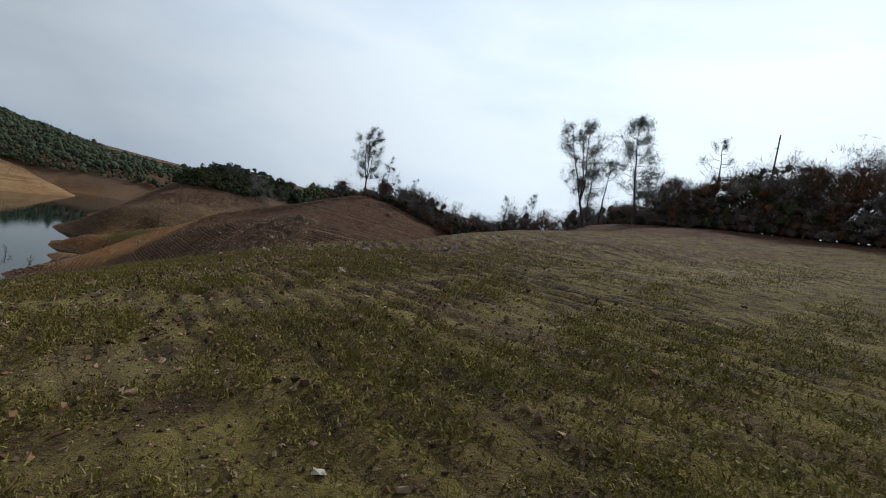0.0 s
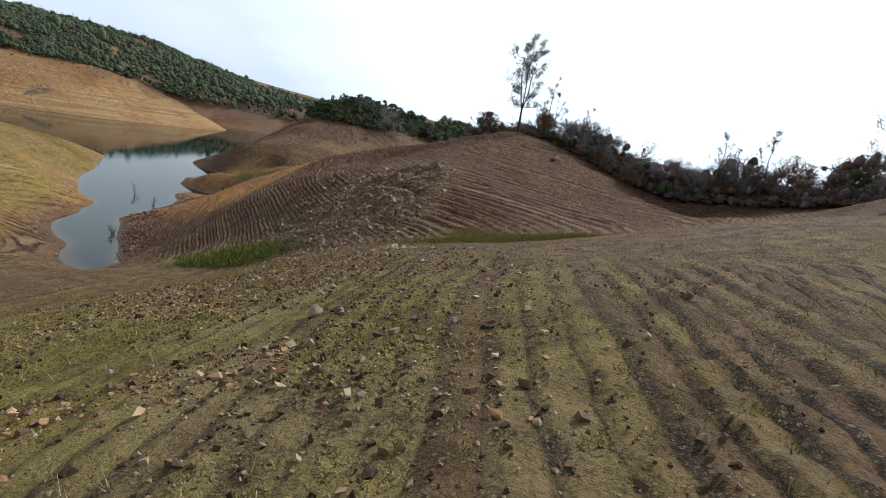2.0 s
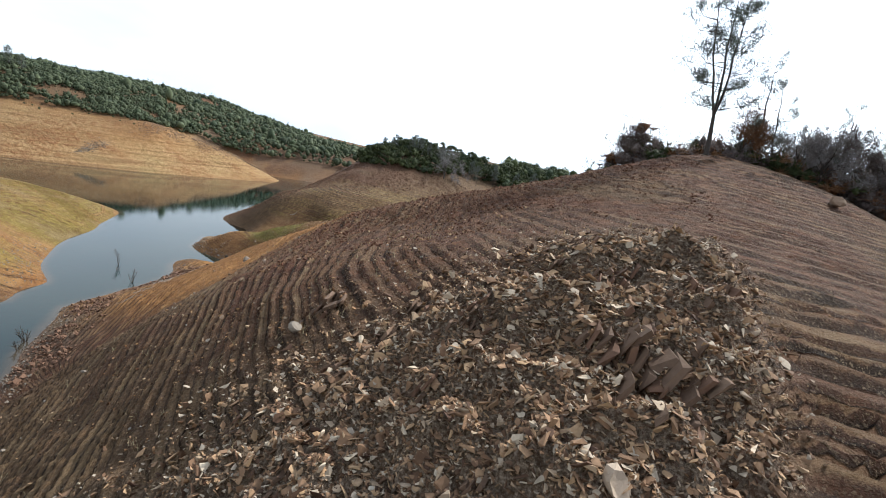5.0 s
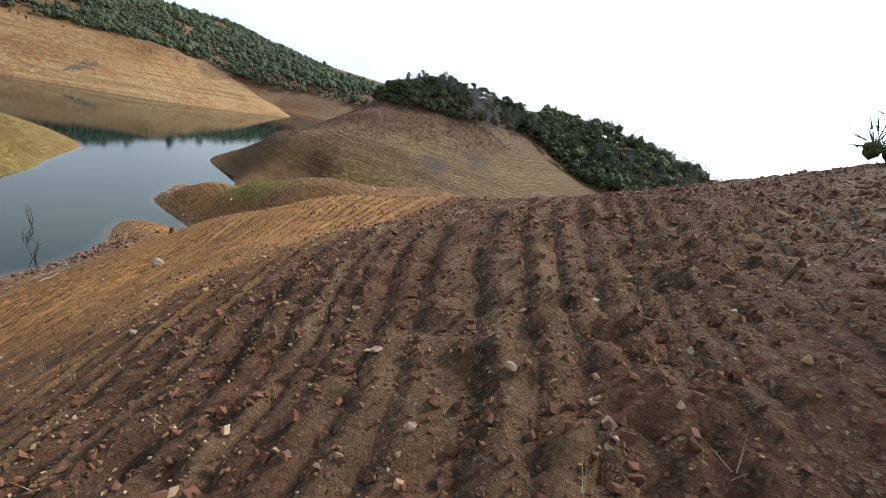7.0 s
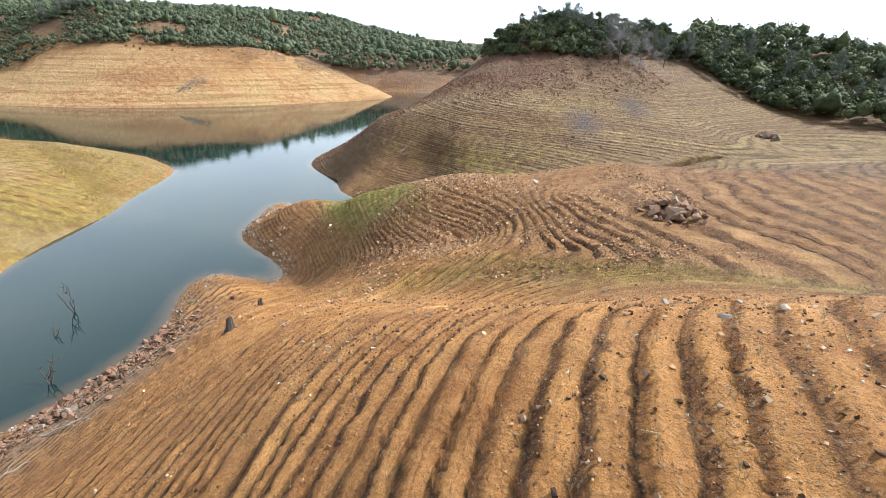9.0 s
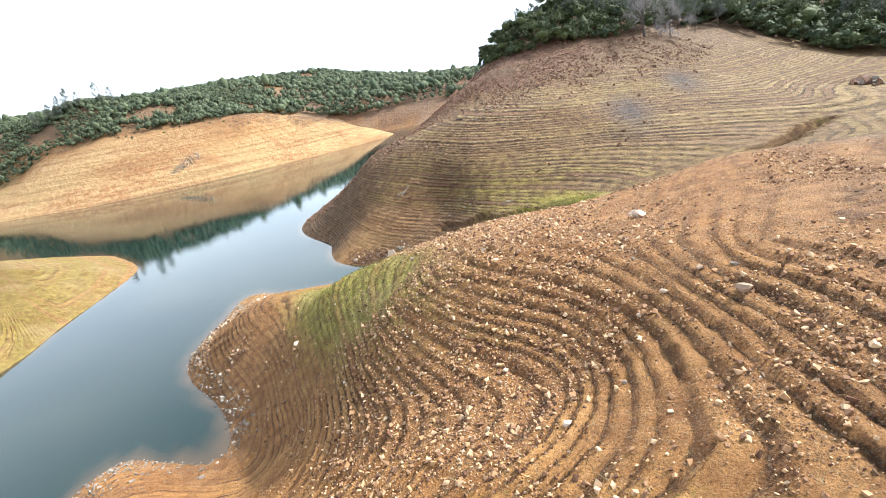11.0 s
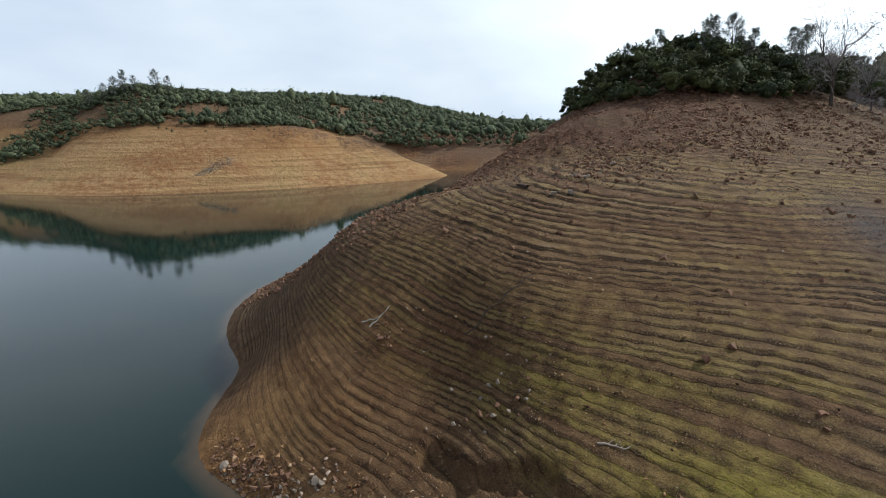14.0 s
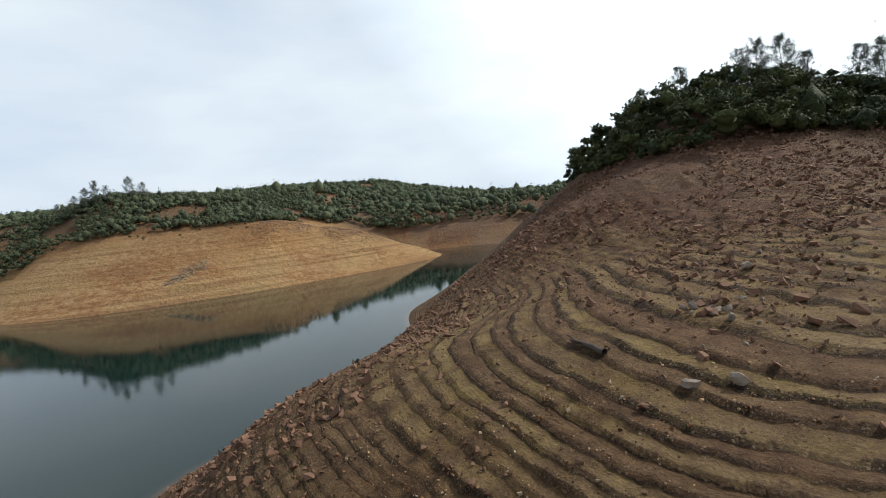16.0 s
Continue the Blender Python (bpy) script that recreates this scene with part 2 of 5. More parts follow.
GROUND, WATER = ground_material(), water_material()
STONE = rocky("shale_stone", (0.09, 0.07, 0.055), (0.30, 0.25, 0.20))
REDSTONE = rocky("rust_stone", (0.12, 0.075, 0.05), (0.30, 0.205, 0.14))
PALE = rocky("pale_stone", (0.33, 0.28, 0.22), (0.60, 0.53, 0.43))
SLABSTONE = rocky("pink_tan_stone", (0.27, 0.19, 0.14), (0.50, 0.39, 0.29))
BARK = rocky("bark", (0.035, 0.028, 0.024), (0.09, 0.075, 0.065))
OAK = leafy("live_oak_leaves", (0.016, 0.024, 0.010), (0.095, 0.112, 0.042))
# greyer than OAK: distance haze is put into the leaf colour
FAROAK = leafy("hazy_oak_leaves", (0.028, 0.037, 0.021), (0.105, 0.122, 0.062))
DARKPINE = leafy("dark_pine_needles", (0.02, 0.032, 0.018), (0.08, 0.10, 0.05))
PINE = leafy("grey_pine_needles", (0.085, 0.098, 0.08), (0.23, 0.245, 0.205))
DRY = leafy("dry_brush", (0.085, 0.064, 0.06), (0.25, 0.195, 0.17))
REDROCK = rocky("red_brown_rock", (0.06, 0.032, 0.022), (0.24, 0.135, 0.085))
RUST = leafy("rust_brush", (0.13, 0.06, 0.03), (0.27, 0.14, 0.07))
GRASS = leafy("grass_blades", (0.15, 0.125, 0.025), (0.40, 0.325, 0.10))

# ---- the lie of the land: shores, crests and gullies (x, y, z) ----
SHORE_MAIN = [(-77, 94.5, 0), (-85, 102.8, 0), (-95, 112, 0), (-103, 119.5, 0), (-105.5, 129, 0), (-108, 139.5, 0), (-111.5, 146, 0), (-119, 157, 0), (-112, 161.5, 0), (-118, 164, 0), (-130, 168, 0),
              (-136, 176, 0), (-140, 183, 0), (-130, 188, 0), (-125.6, 190, 0), (-123.8, 193.6, 0), (-128.5, 195.6, 0), (-135, 195.5, 0), (-146, 204, 0), (-165, 213.5, 0), (-171, 222, 0),
              (-172, 232, 0), (-169.5, 247, 0), (-183, 271, 0), (-218, 326, 0), (-236, 380, 0), (-258, 430, 0), (-280, 480, 0), (-305, 498, 0)]
SHORE_HEADLAND = [(-374, 357, 31), (-369, 389, 26), (-354, 415, 18), (-343, 434, 8), (-410, 350, 34), (-432, 343, 37), (-458, 302, 39), (-478, 270, 28), (-491, 251, 14), (-385, 310, 18), (-365, 332, 15), (-420, 290, 23), (-360, 362, 17), (-385, 440, 6), (-402, 420, 18), (-395, 462, -3), (-350, 468, -4), (-515, 309, 60), (-470, 390, 50), (-560, 360, 66), (-600, 250, 46), (-560, 215, 12)]
SHORE_SPIT = [(-81, 91, 0), (-91.5, 98.5, 0), (-102.3, 104, 0), (-107, 108.5, 0), (-110, 115.5, 0), (-116.2, 125, 0), (-126.5, 130.5, 0), (-138.5, 139.5, 0), (-147, 147.5, 0), (-158, 162, 0), (-170, 174, 0), (-186, 188, 0), (-206, 192, 0), (-240, 186, 0), (-300, 175, 0), (-420, 130, 0)]
LAKE_BED = [(-79.5, 93, -0.5), (-88, 101, -1.2), (-98, 108, -1.8), (-106, 115.5, -2.2), (-110.5, 124, -2.4), (-115, 134, -3), (-124, 142, -4.5), (-150, 172, -6), (-135, 157, -6), (-123, 161, -2), (-128.5, 192.4, -0.9), (-160, 190, -7), (-190, 215, -8), (-235, 250, -9), (-300, 250, -9), (-275, 330, -9),
            (-285, 400, -8), (-305, 455, -6), (-400, 200, -8), (-540, 170, -8), (-119, 161, -2.0), (-136, 190.5, -2.6)]
RIDGE_ONE = [(0, 0, 27), (0, -40, 26), (-4, 20, 27.3), (-3, 37, 27.4), (-12, 35.5, 25.8), (8.7, 49, 30.2), (-11, 47, 26.3), (-5.7, 53, 26.8), (1.4, 53.6, 28.6), (1.6, 67, 28.6), (10, 71, 30.5), (22, 80, 32.5), (-52, 67, 11.8), (29, 98, 35.0), (45, 82, 37.0),
             (-18, 67.5, 22.2), (-26, 64, 20.4), (-39, 72, 14.6), (-25, 40, 21.5), (-45, 48, 14), (-62, 70, 8), (-25, 0, 22), (35, 49, 32.4), (45, 20, 33), (25, 0, 29), (60, -40, 34), (-60, 20, 12), (-60, -40, 12)]
GULLY_ONE = [(-70, 84, 3.5), (-52, 80, 10.5), (-31, 77, 18.8), (-17, 79.5, 21.6), (-2.5, 88.5, 23.4), (12, 100, 25.5)]
RIDGE_TWO = [(-26, 79.5, 21.4), (-27, 82, 22.7), (-25.5, 85.5, 23.9), (-24.4, 90.6, 26), (-37.5, 86.2, 21.7), (-15.6, 95.5, 25), (-2.5, 110, 23.7), (13, 128, 25.3), (-20.8, 109, 29.4), (-11, 119, 30.2),
             (-21, 128.5, 34), (-38, 91.5, 23.6), (-48.6, 95.3, 19.8), (-57, 93.8, 14.3), (-41, 101, 24.2), (-52, 113, 22.8), (-87, 117, 5.2), (-50, 122, 23.2), (-57, 122, 20.6), (-63, 120.5, 17.7),
             (-74, 125, 12.6), (-43, 135, 25.6), (-30, 145, 28), (-58.5, 139.6, 20.8), (-67, 136, 19.2), (-76, 139, 15.3), (-84, 142, 12), (-98, 147, 5), (-101, 138, 2.4), (-92, 130, 5.5)]
GULLY_TWO = [(-112.5, 154, 1.5), (-116, 156, 0.7), (-105, 160, 1.6), (-95, 155.5, 5.2), (-85, 152, 8.6), (-75, 150, 11.6), (-58, 159, 14), (-30, 175, 18)]
RIDGE_THREE = [(-88, 157, 9), (-80, 157, 11.6), (-121, 173, 5.4), (-110, 173, 7.9), (-106.6, 167, 6.5), (-86, 163, 9.7), (-97, 166.4, 10.5), (-91.6, 169.5, 13), (-80, 167, 13.6), (-85.5, 176.5, 12.9), (-88, 181, 12.6), (-82, 190, 13.6),
               (-97, 179, 11.8), (-116, 179, 4.6), (-113, 183.5, 5.6), (-72, 180, 14.2), (-60, 190, 15), (-40, 200, 18), (0, 200, 28)]
GULLY_THREE = [(-119, 191.8, 0.8), (-113.7, 195.2, 2.1), (-106.5, 199.6, 4.2), (-97, 204, 5.6), (-84, 215, 7.5), (-75, 240, 7.8), (-67, 280, 8), (-66, 325, 12), (-30, 290, 9), (-20, 240, 12), (0, 330, 9)]
RIDGE_FOUR = [(-127.4, 200.3, 3.5), (-123, 198.2, 1.9), (-115.7, 199.9, 2.7), (-107.9, 203.4, 5.0), (-118.9, 205.3, 5.5), (-114, 204.5, 5.2), (-110.5, 206.5, 5.9), (-106, 207, 5.7), (-129.5, 207, 7.9), (-141, 212, 10.5), (-145, 217.6, 12.4), (-119.5, 210, 11), (-123, 222, 16.2), (-133, 217, 14.2), (-140, 235.5, 15.6),
              (-138.5, 248, 18.7), (-148, 256, 20.7), (-131, 254, 22), (-121, 249.5, 20.9), (-108, 271, 20.5), (-138, 260, 24.3), (-112, 322, 28), (-104.6, 226, 11.4), (-97.6, 218, 8.4),
              (-99.5, 240, 12.2), (-109, 229.3, 15.3), (-115, 238, 17.6), (-160, 250, 12), (-140, 300, 37), (-115, 300, 30), (-170, 310, 27), (-195, 330, 18), (-155, 350, 40), (-215, 400, 20)]
UPLAND = [(62, 78, 38), (110, 60, 40), (0, 160, 34), (80, 160, 38), (40, 250, 22), (-10, 390, 14), (-50, 400, 31), (-100, 400, 38), (-60, 460, 30), (-160, 460, 45), (100, 420, 10), (0, 520, 10), (100, 600, 0), (-60, 600, 12), (200, 800, 0), (0, 1000, 8), (-240, 560, 40), (-180, 720, 50), (150, 0, 40), (150, 320, 18)]
HEADLAND = [(-374, 357, 31), (-369, 389, 26), (-354, 415, 18), (-343, 434, 8), (-410, 350, 34), (-432, 343, 37), (-458, 302, 39), (-478, 270, 28), (-491, 251, 14), (-385, 310, 18), (-365, 332, 15), (-420, 290, 23), (-360, 362, 17), (-385, 440, 6), (-402, 420, 18), (-395, 462, -3), (-350, 468, -4), (-515, 309, 60), (-470, 390, 50), (-560, 360, 66), (-600, 250, 46), (-560, 215, 12)]
FAR_RIDGES = [(-345, 500, 0), (-390, 488, 0), (-440, 470, 0), (-430, 510, 25), (-400, 535, 26), (-365, 560, 26), (-320, 540, 12), (-270, 600, 28), (-480, 560, 36), (-620, 520, 74), (-700, 420, 70), (-630, 776, 66), (-500, 760, 42), (-760, 790, 98), (-880, 615, 100), (-614, 916, 50), (-420, 850, 45), (-300, 950, 50), (-900, 350, 85), (-900, 100, 60), (-700, 60, 30), (-450, 60, 20)]
SPIT = [(-104, 97, 2.6), (-118, 117, 2.4), (-134, 129, 3.4), (-112, 88, 6), (-125, 115, 6), (-140, 125, 8), (-165, 150, 6), (-185, 178, 3.5), (-215, 175, 5), (-150, 100, 12), (-230, 120, 14), (-100, 60, 10), (-300, 90, 18)]
LINES = np.array(SHORE_MAIN + SHORE_HEADLAND + SHORE_SPIT + LAKE_BED + RIDGE_ONE + GULLY_ONE + RIDGE_TWO + GULLY_TWO + RIDGE_THREE + GULLY_THREE + RIDGE_FOUR + UPLAND + HEADLAND + FAR_RIDGES + SPIT, float)


def kernel(r2):
    return np.sqrt(r2 + 9.0)


def solve_land():
    p, z = LINES[:, :2] / 1.0, LINES[:, 2]
    r2 = ((p[:, None] - p[None]) ** 2).sum(-1)
    n = len(z)
    a = np.zeros((n + 3, n + 3))
    a[:n, :n] = kernel(r2) - 0.15 * np.eye(n)
    a[:n, n:] = np.c_[np.ones(n), p]
    a[n:, :n] = a[:n, n:].T
    return np.linalg.solve(a, np.r_[z, 0, 0, 0])


LAND = solve_land()


def base_height(x, y):
    x, y = np.asarray(x, float), np.asarray(y, float)
    shape = x.shape
    x, y = x.ravel(), y.ravel()
    out = np.empty_like(x)
    n = len(LINES)
    for s in range(0, len(x), 20000):
        q = slice(s, s + 20000)
        r2 = (x[q, None] - LINES[None, :, 0]) ** 2 + (y[q, None] - LINES[None, :, 1]) ** 2
        out[q] = kernel(r2) @ LAND[:n] + LAND[n] + LAND[n + 1] * x[q] + LAND[n + 2] * y[q]
    return out.reshape(shape)


# along and across the flight line
AXU, AXV = np.array((-0.5, 0.8660254)), np.array((0.8660254, 0.5))

# value noise on a lattice, for large arrays
RNG = np.random.RandomState(7)
LATTICE = RNG.rand(256, 256)


def vnoise(x, y):
    xi, yi = np.floor(x).astype(int), np.floor(y).astype(int)
    fx, fy = x - xi, y - yi
    fx, fy = fx * fx * (3 - 2 * fx), fy * fy * (3 - 2 * fy)
    g = lambda i, j: LATTICE[(xi + i) & 255, (yi + j) & 255]
    return (g(0, 0) * (1 - fx) + g(1, 0) * fx) * (1 - fy) + (g(0, 1) * (1 - fx) + g(1, 1) * fx) * fy - 0.5


def fbm(x, y, octaves=4):
    s, a = 0, 1.0
    for k in range(octaves):
        s, x, y, a = s + a * vnoise(x + 17.3 * k, y - 9.1 * k), x * 2.03, y * 2.03, a * 0.5
    return s


def smooth(v, lo, hi):
    t = np.clip((v - lo) / (hi - lo), 0, 1)
    return t * t * (3 - 2 * t)


def spot(x, y, cx, cy, rx, ry=None, turn=0.0):
    ry = ry or rx
    c, s = math.cos(radians(turn)), math.sin(radians(turn))
    a, b = (x - cx) * c + (y - cy) * s, -(x - cx) * s + (y - cy) * c
    return np.exp(-((a / rx) ** 2 + (b / ry) ** 2))


def outcrop(x, y):
    return np.clip(spot(x, y, -27, 85, 9, 4.5, 70) * 1.5 + spot(x, y, -33, 80, 6, 5, 30) * 0.8, 0, 1) * smooth(x + 0.7 * vnoise(x * 0.5, y * 0.5), -21.8, -24.4)


def first_ridge(x, y):
    return smooth(y + 0.3 * x - 0.8 * np.clip(x - 3, 0, 18), 66, 56)


def land(x, y):
    """Height of the ground, the count of benches up to it, and how clear they are."""
    z = base_height(x, y)
    z = z + 0.5 * fbm(x * 0.06, y * 0.06, 2) * smooth(z, 0.3, 4) + 0.05 * fbm(x * 0.4, y * 0.4, 2)
    oc = outcrop(x, y)
    z = z + oc * (0.4 + 1.7 * np.abs(fbm(x * 0.3 + 40, y * 0.42, 4)) + 0.6 * np.abs(fbm(x * 0.9 - 0.5 * y, y * 0.9 + 0.5 * x, 3)) + 0.3 * fbm(x * 2.1, y * 2.1, 2))
    cut, beside = gully_cut(x, y)
    one = first_ridge(x, y)                                  # the grassy first ridge: faint furrows
    east = smooth(x + 0.05 * y, -9, 0)                        # its rows stay clear on the side of the brush
    high = smooth(z, 22, 28) * smooth(y, 190, 240)
    late = smooth(y + 0.12 * x, 140, 150)
    side = x * AXV[0] + y * AXV[1]
    level = z + 0.11 * np.clip(side, -60, 60)
    broken = smooth(0.99 * x + 0.14 * y, -37, -33) * smooth(y, 98, 106) * smooth(y, 145, 135) * smooth(x, -18, -28)   # cloddy red earth
    four = smooth(y - 0.35 * x, 238, 246)
    rate = 2.95 - 0.4 * late + 0.25 * four
    # on the first ridge and along the back of the second the rows run straight, whatever the slope
    back = smooth(x, -32, -44) * smooth(y, 94, 106) * (1 - late)
    rows = one * (0.8 * (x + 0.08 * y - 2.76 * np.log1p(np.exp(np.clip((30 - y) / 4, -20, 20))) + 11.8) + 48) + back * (0.68 * (0.99 * x + 0.14 * y + 28.5) + 45)
    keep_z = 1 - 0.65 * (one + back)
    wob = level * rate * keep_z + rows + (0.9 - 0.4 * (one + back)) * fbm(x * 0.07 + 5, y * 0.07, 2) + (0.3 - 0.1 * four) * fbm(x * 0.33, y * 0.33, 3) + 0.2 * fbm(x * 1.3 + 9, y * 1.3, 3)
    wob = wob + 1.1 * vnoise(wob * 0.37 + 40, 0.5 + 0.02 * x) + 0.5 * vnoise(wob * 0.9 + 7, 3.5 + 0.03 * y)
    fl = np.floor(wob)
    s = wob - fl
    own = LATTICE[fl.astype(int) & 255, 3]
    width = (1 - 0.45 * four) * (0.13 + 0.22 * own) + 0.08 * np.clip(vnoise(x * 0.21 + 8, y * 0.21) + 0.5, 0, 1)
    depth = 0.55 + 0.45 * LATTICE[fl.astype(int) & 255, 9]
    rise = np.clip(s / width, 0, 1)
    rise = rise * rise * (3 - 2 * rise)
    stair = fl + rise + 0.15 * (s - rise)
    foot = smooth(y + 0.3 * x, 51, 56) * smooth(y - 0.45 * x, 85.5, 83.5)   # stony foot of the first ridge
    notch = (1 - 0.4 * four) * np.exp(-(np.minimum(s, 1 - s) / (0.1 - 0.03 * four)) ** 2) * (0.35 + 0.65 * np.clip(fbm(x * 0.5 + 11, y * 0.5, 2) + 0.6, 0, 1))
    lip = np.exp(-((s - width) / 0.1) ** 2)
    blend = 0.95 * (1 + 0.25 * spot(x, y, -15, 100, 9, 20, -15)) * (1 - 0.35 * one * (1 - east) - 0.15 * one * (1 - east) * smooth(y + 0.3 * x, 20, 33)) * (1 - 0.93 * foot) * (1 - 0.2 * smooth(y + 0.12 * x, 140, 150)) * (1 - 0.9 * oc) * (1 - 0.75 * high) * (1 - 0.78 * beside) * (1 - 0.45 * spot(x, y, -112, 208, 11, 4.5, 15)) * (1 - 0.45 * one * smooth(y, 22, 8)) * (1 - 0.65 * spot(x, y, -86, 174, 14, 12)) * (1 - 0.85 * spot(x, y, -101, 192, 22, 7, 28)) * (1 - 0.85 * spot(x, y, -123, 188, 14, 6, 25)) * smooth(z, 0.1, 1.0) * (1 - 0.4 * broken) * (1 - 0.6 * smooth(x, -300, -330)) * (0.4 + 0.6 * smooth(vnoise(x * 0.06, y * 0.06) + 0.5, 0.15, 0.6)) * (0.55 + 0.45 * smooth(fbm(x * 0.4 + 30, y * 0.4, 2) + 0.5, 0.2, 0.6))
    z = z + blend * depth * (1 + 0.35 * (1 - one) - 0.45 * four) * (stair - wob - 0.34 * notch * (1 - 0.5 * one) + 0.1 * lip) / rate + 0.1 * fbm(x * 1.7, y * 1.7, 3) + 0.45 * broken * (np.abs(fbm(x * 1.0 + 3, y * 1.0, 3)) - 0.15) + 0.8 * smooth(z, 15.5, 20) * smooth(y, 205, 225) * np.abs(fbm(x * 0.7, y * 0.7, 3)) - cut * np.clip(0.95 * z - 0.1, 0, 2.8)
    return z, wob, np.clip(blend * (1 - cut), 0, 1)


GULLY_CUT = [(-122.5, 195), (-117, 196.9), (-112, 198.4), (-106, 201.2), (-101, 203.6), (-96, 207), (-90, 211), (-85, 216), (-79, 224), (-75, 240)]

SLUMP = [(-119, 202.2), (-116.3, 201.8), (-111.8, 202.6), (-107.7, 203.5), (-104.2, 203.5), (-101.9, 204.0)]


def gully_cut(x, y):
    """A narrow washed-out channel along the third gully: 1 in its bed; and how near it is."""
    best = np.full(np.shape(x), 1e9)
    wx, wy = x + 1.2 * fbm(x * 0.3, y * 0.3, 2) + 0.7 * fbm(x * 1.1, y * 1.1, 2), y + 1.2 * fbm(x * 0.3 + 9, y * 0.3, 2) + 0.7 * fbm(x * 1.1 + 9, y * 1.1, 2)
    for (ax, ay), (bx, by) in zip(GULLY_CUT[:-1], GULLY_CUT[1:]):
        dx, dy = bx - ax, by - ay
        t = np.clip(((wx - ax) * dx + (wy - ay) * dy) / (dx * dx + dy * dy), 0, 1)
        best = np.minimum(best, np.hypot(wx - ax - t * dx, wy - ay - t * dy))
    slump = np.full(np.shape(x), 1e9)
    for (ax, ay), (bx, by) in zip(SLUMP[:-1], SLUMP[1:]):
        dx, dy = bx - ax, by - ay
        t = np.clip(((wx - ax) * dx + (wy - ay) * dy) / (dx * dx + dy * dy), 0, 1)
        slump = np.minimum(slump, np.hypot(wx - ax - t * dx, wy - ay - t * dy))
    return np.maximum(smooth(best, 1.15, 0.75), 0.3 * smooth(slump, 0.9, 0.4)), smooth(best, 6.5, 2.0)


# ---- ground: one sheet, finest along the flight line ----
def spaced(lo, hi, a, b, fine, grow):
    mid = list(np.arange(a, b, fine))
    left, d, p = [], fine, a
    while p > lo:
        d *= grow
        p -= d
        left.append(p)
    right, d, p = [], fine, mid[-1]
    while p < hi:
        d *= grow
        p += d
        right.append(p)
    return np.array(left[::-1] + mid + right)


def line_v(u):
    """The flight line's offset, seen from above."""
    return np.interp(u, (0, 40, 75, 112, 140, 165, 200, 237, 262), (0, 2, 6, 12, 10, 6, 2, 0, 0))


us = spaced(-160, 1500, 4, 252, 0.205, 1.055)
vs = spaced(-900, 700, -13, 11, 0.19, 1.042)
uu, vv = np.meshgrid(us, vs, indexing="ij")
vv = vv + line_v(uu)
gx, gy = uu * AXU[0] + vv * AXV[0], uu * AXU[1] + vv * AXV[1]
gz, gwob, gterr = land(gx, gy)


def grid_mesh(name, x, y, z):
    nu, nv = x.shape
    me = bpy.data.meshes.new(name)
    idx = np.arange(nu * nv).reshape(nu, nv)
    quads = np.stack([idx[:-1, :-1], idx[:-1, 1:], idx[1:, 1:], idx[1:, :-1]], -1).reshape(-1, 4)[:, ::-1]
    me.vertices.add(nu * nv)
    me.vertices.foreach_set("co", np.stack([x, y, z], -1).astype(np.float32).ravel())
    me.loops.add(quads.size)
    me.loops.foreach_set("vertex_index", quads.astype(np.int32).ravel())
    me.polygons.add(len(quads))
    me.polygons.foreach_set("loop_start", np.arange(0, quads.size, 4, dtype=np.int32))
    me.polygons.foreach_set("use_smooth", np.ones(len(quads), bool))
    me.update(calc_edges=True)
    return me


def attribute(me, name, values):
    a = me.attributes.new(name, "FLOAT", "POINT")
    a.data.foreach_set("value", np.clip(values, 0, 1).astype(np.float32).ravel())


ground_me = grid_mesh("ground", gx, gy, gz)
one_w = first_ridge(gx, gy)
wooded = smooth(gx, -388, -400) * smooth(gz, 30, 35)
rowline = 0.99 * gx + 0.14 * gy + 1.5 * fbm(gx * 0.1, gy * 0.1, 2)
east_tan = smooth(rowline, -33.5, -37.5) * smooth(gy + 0.25 * (gx + 50), 98, 109) * smooth(gy, 160, 148)
three_tan = smooth(gy - 0.15 * gx, 164, 170) * smooth(gy + 0.1 * gx, 186, 178)
spit_w = smooth(gx + 0.75 * gy, -24, -34) * smooth(gy, 230, 205)
head_w = smooth(gx, -300, -325) * smooth(gy, 500, 470)
shore_bank = spot(gx, gy, -102, 137, 4, 13, 35)
tan_w = (1 - 0.7 * shore_bank) * np.clip(smooth(gy, 430, 470) * (0.15 + 1.2 * fbm(gx * 0.03 + 7, gy * 0.03, 3)) + east_tan + three_tan * (0.75 - 0.3 * smooth(gx, -84, -70)) + 0.8 * spit_w + head_w * smooth(gz, 44, 37) * (1 - 0.8 * wooded) + 0.6 * spot(gx, gy, -131, 201, 8, 6, 60), 0, 1)
sand_w = np.clip(0.5 * spit_w + 0.4 * spot(gx, gy, -131, 201, 8, 6, 60) + 1.4 * spot(gx, gy, -127, 187, 14, 5, 25) + head_w * smooth(gz, 45, 36) * (1 - 0.9 * wooded), 0, 1) * (1 - 0.6 * spot(gx, gy, -380, 350, 16, 40, 0))
clod_w = np.clip(0.45 + 0.4 * smooth(gy + 0.3 * gx, 10, 20) * smooth(gy + 0.3 * gx, 66, 54) + 0.45 * smooth(gx, -62, -46) * smooth(gy, 76, 84) * smooth(gy, 160, 148) + 0.5 * three_tan + 0.3 * east_tan + 0.5 * smooth(gz, 17, 23) * smooth(gy, 205, 225) - 0.45 * sand_w, 0, 1)
ash_w = spot(gx, gy, -101.5, 238, 3.5, 8, 15) * 0.9 + spot(gx, gy, -97, 262, 3.5, 7, 15) * 0.9
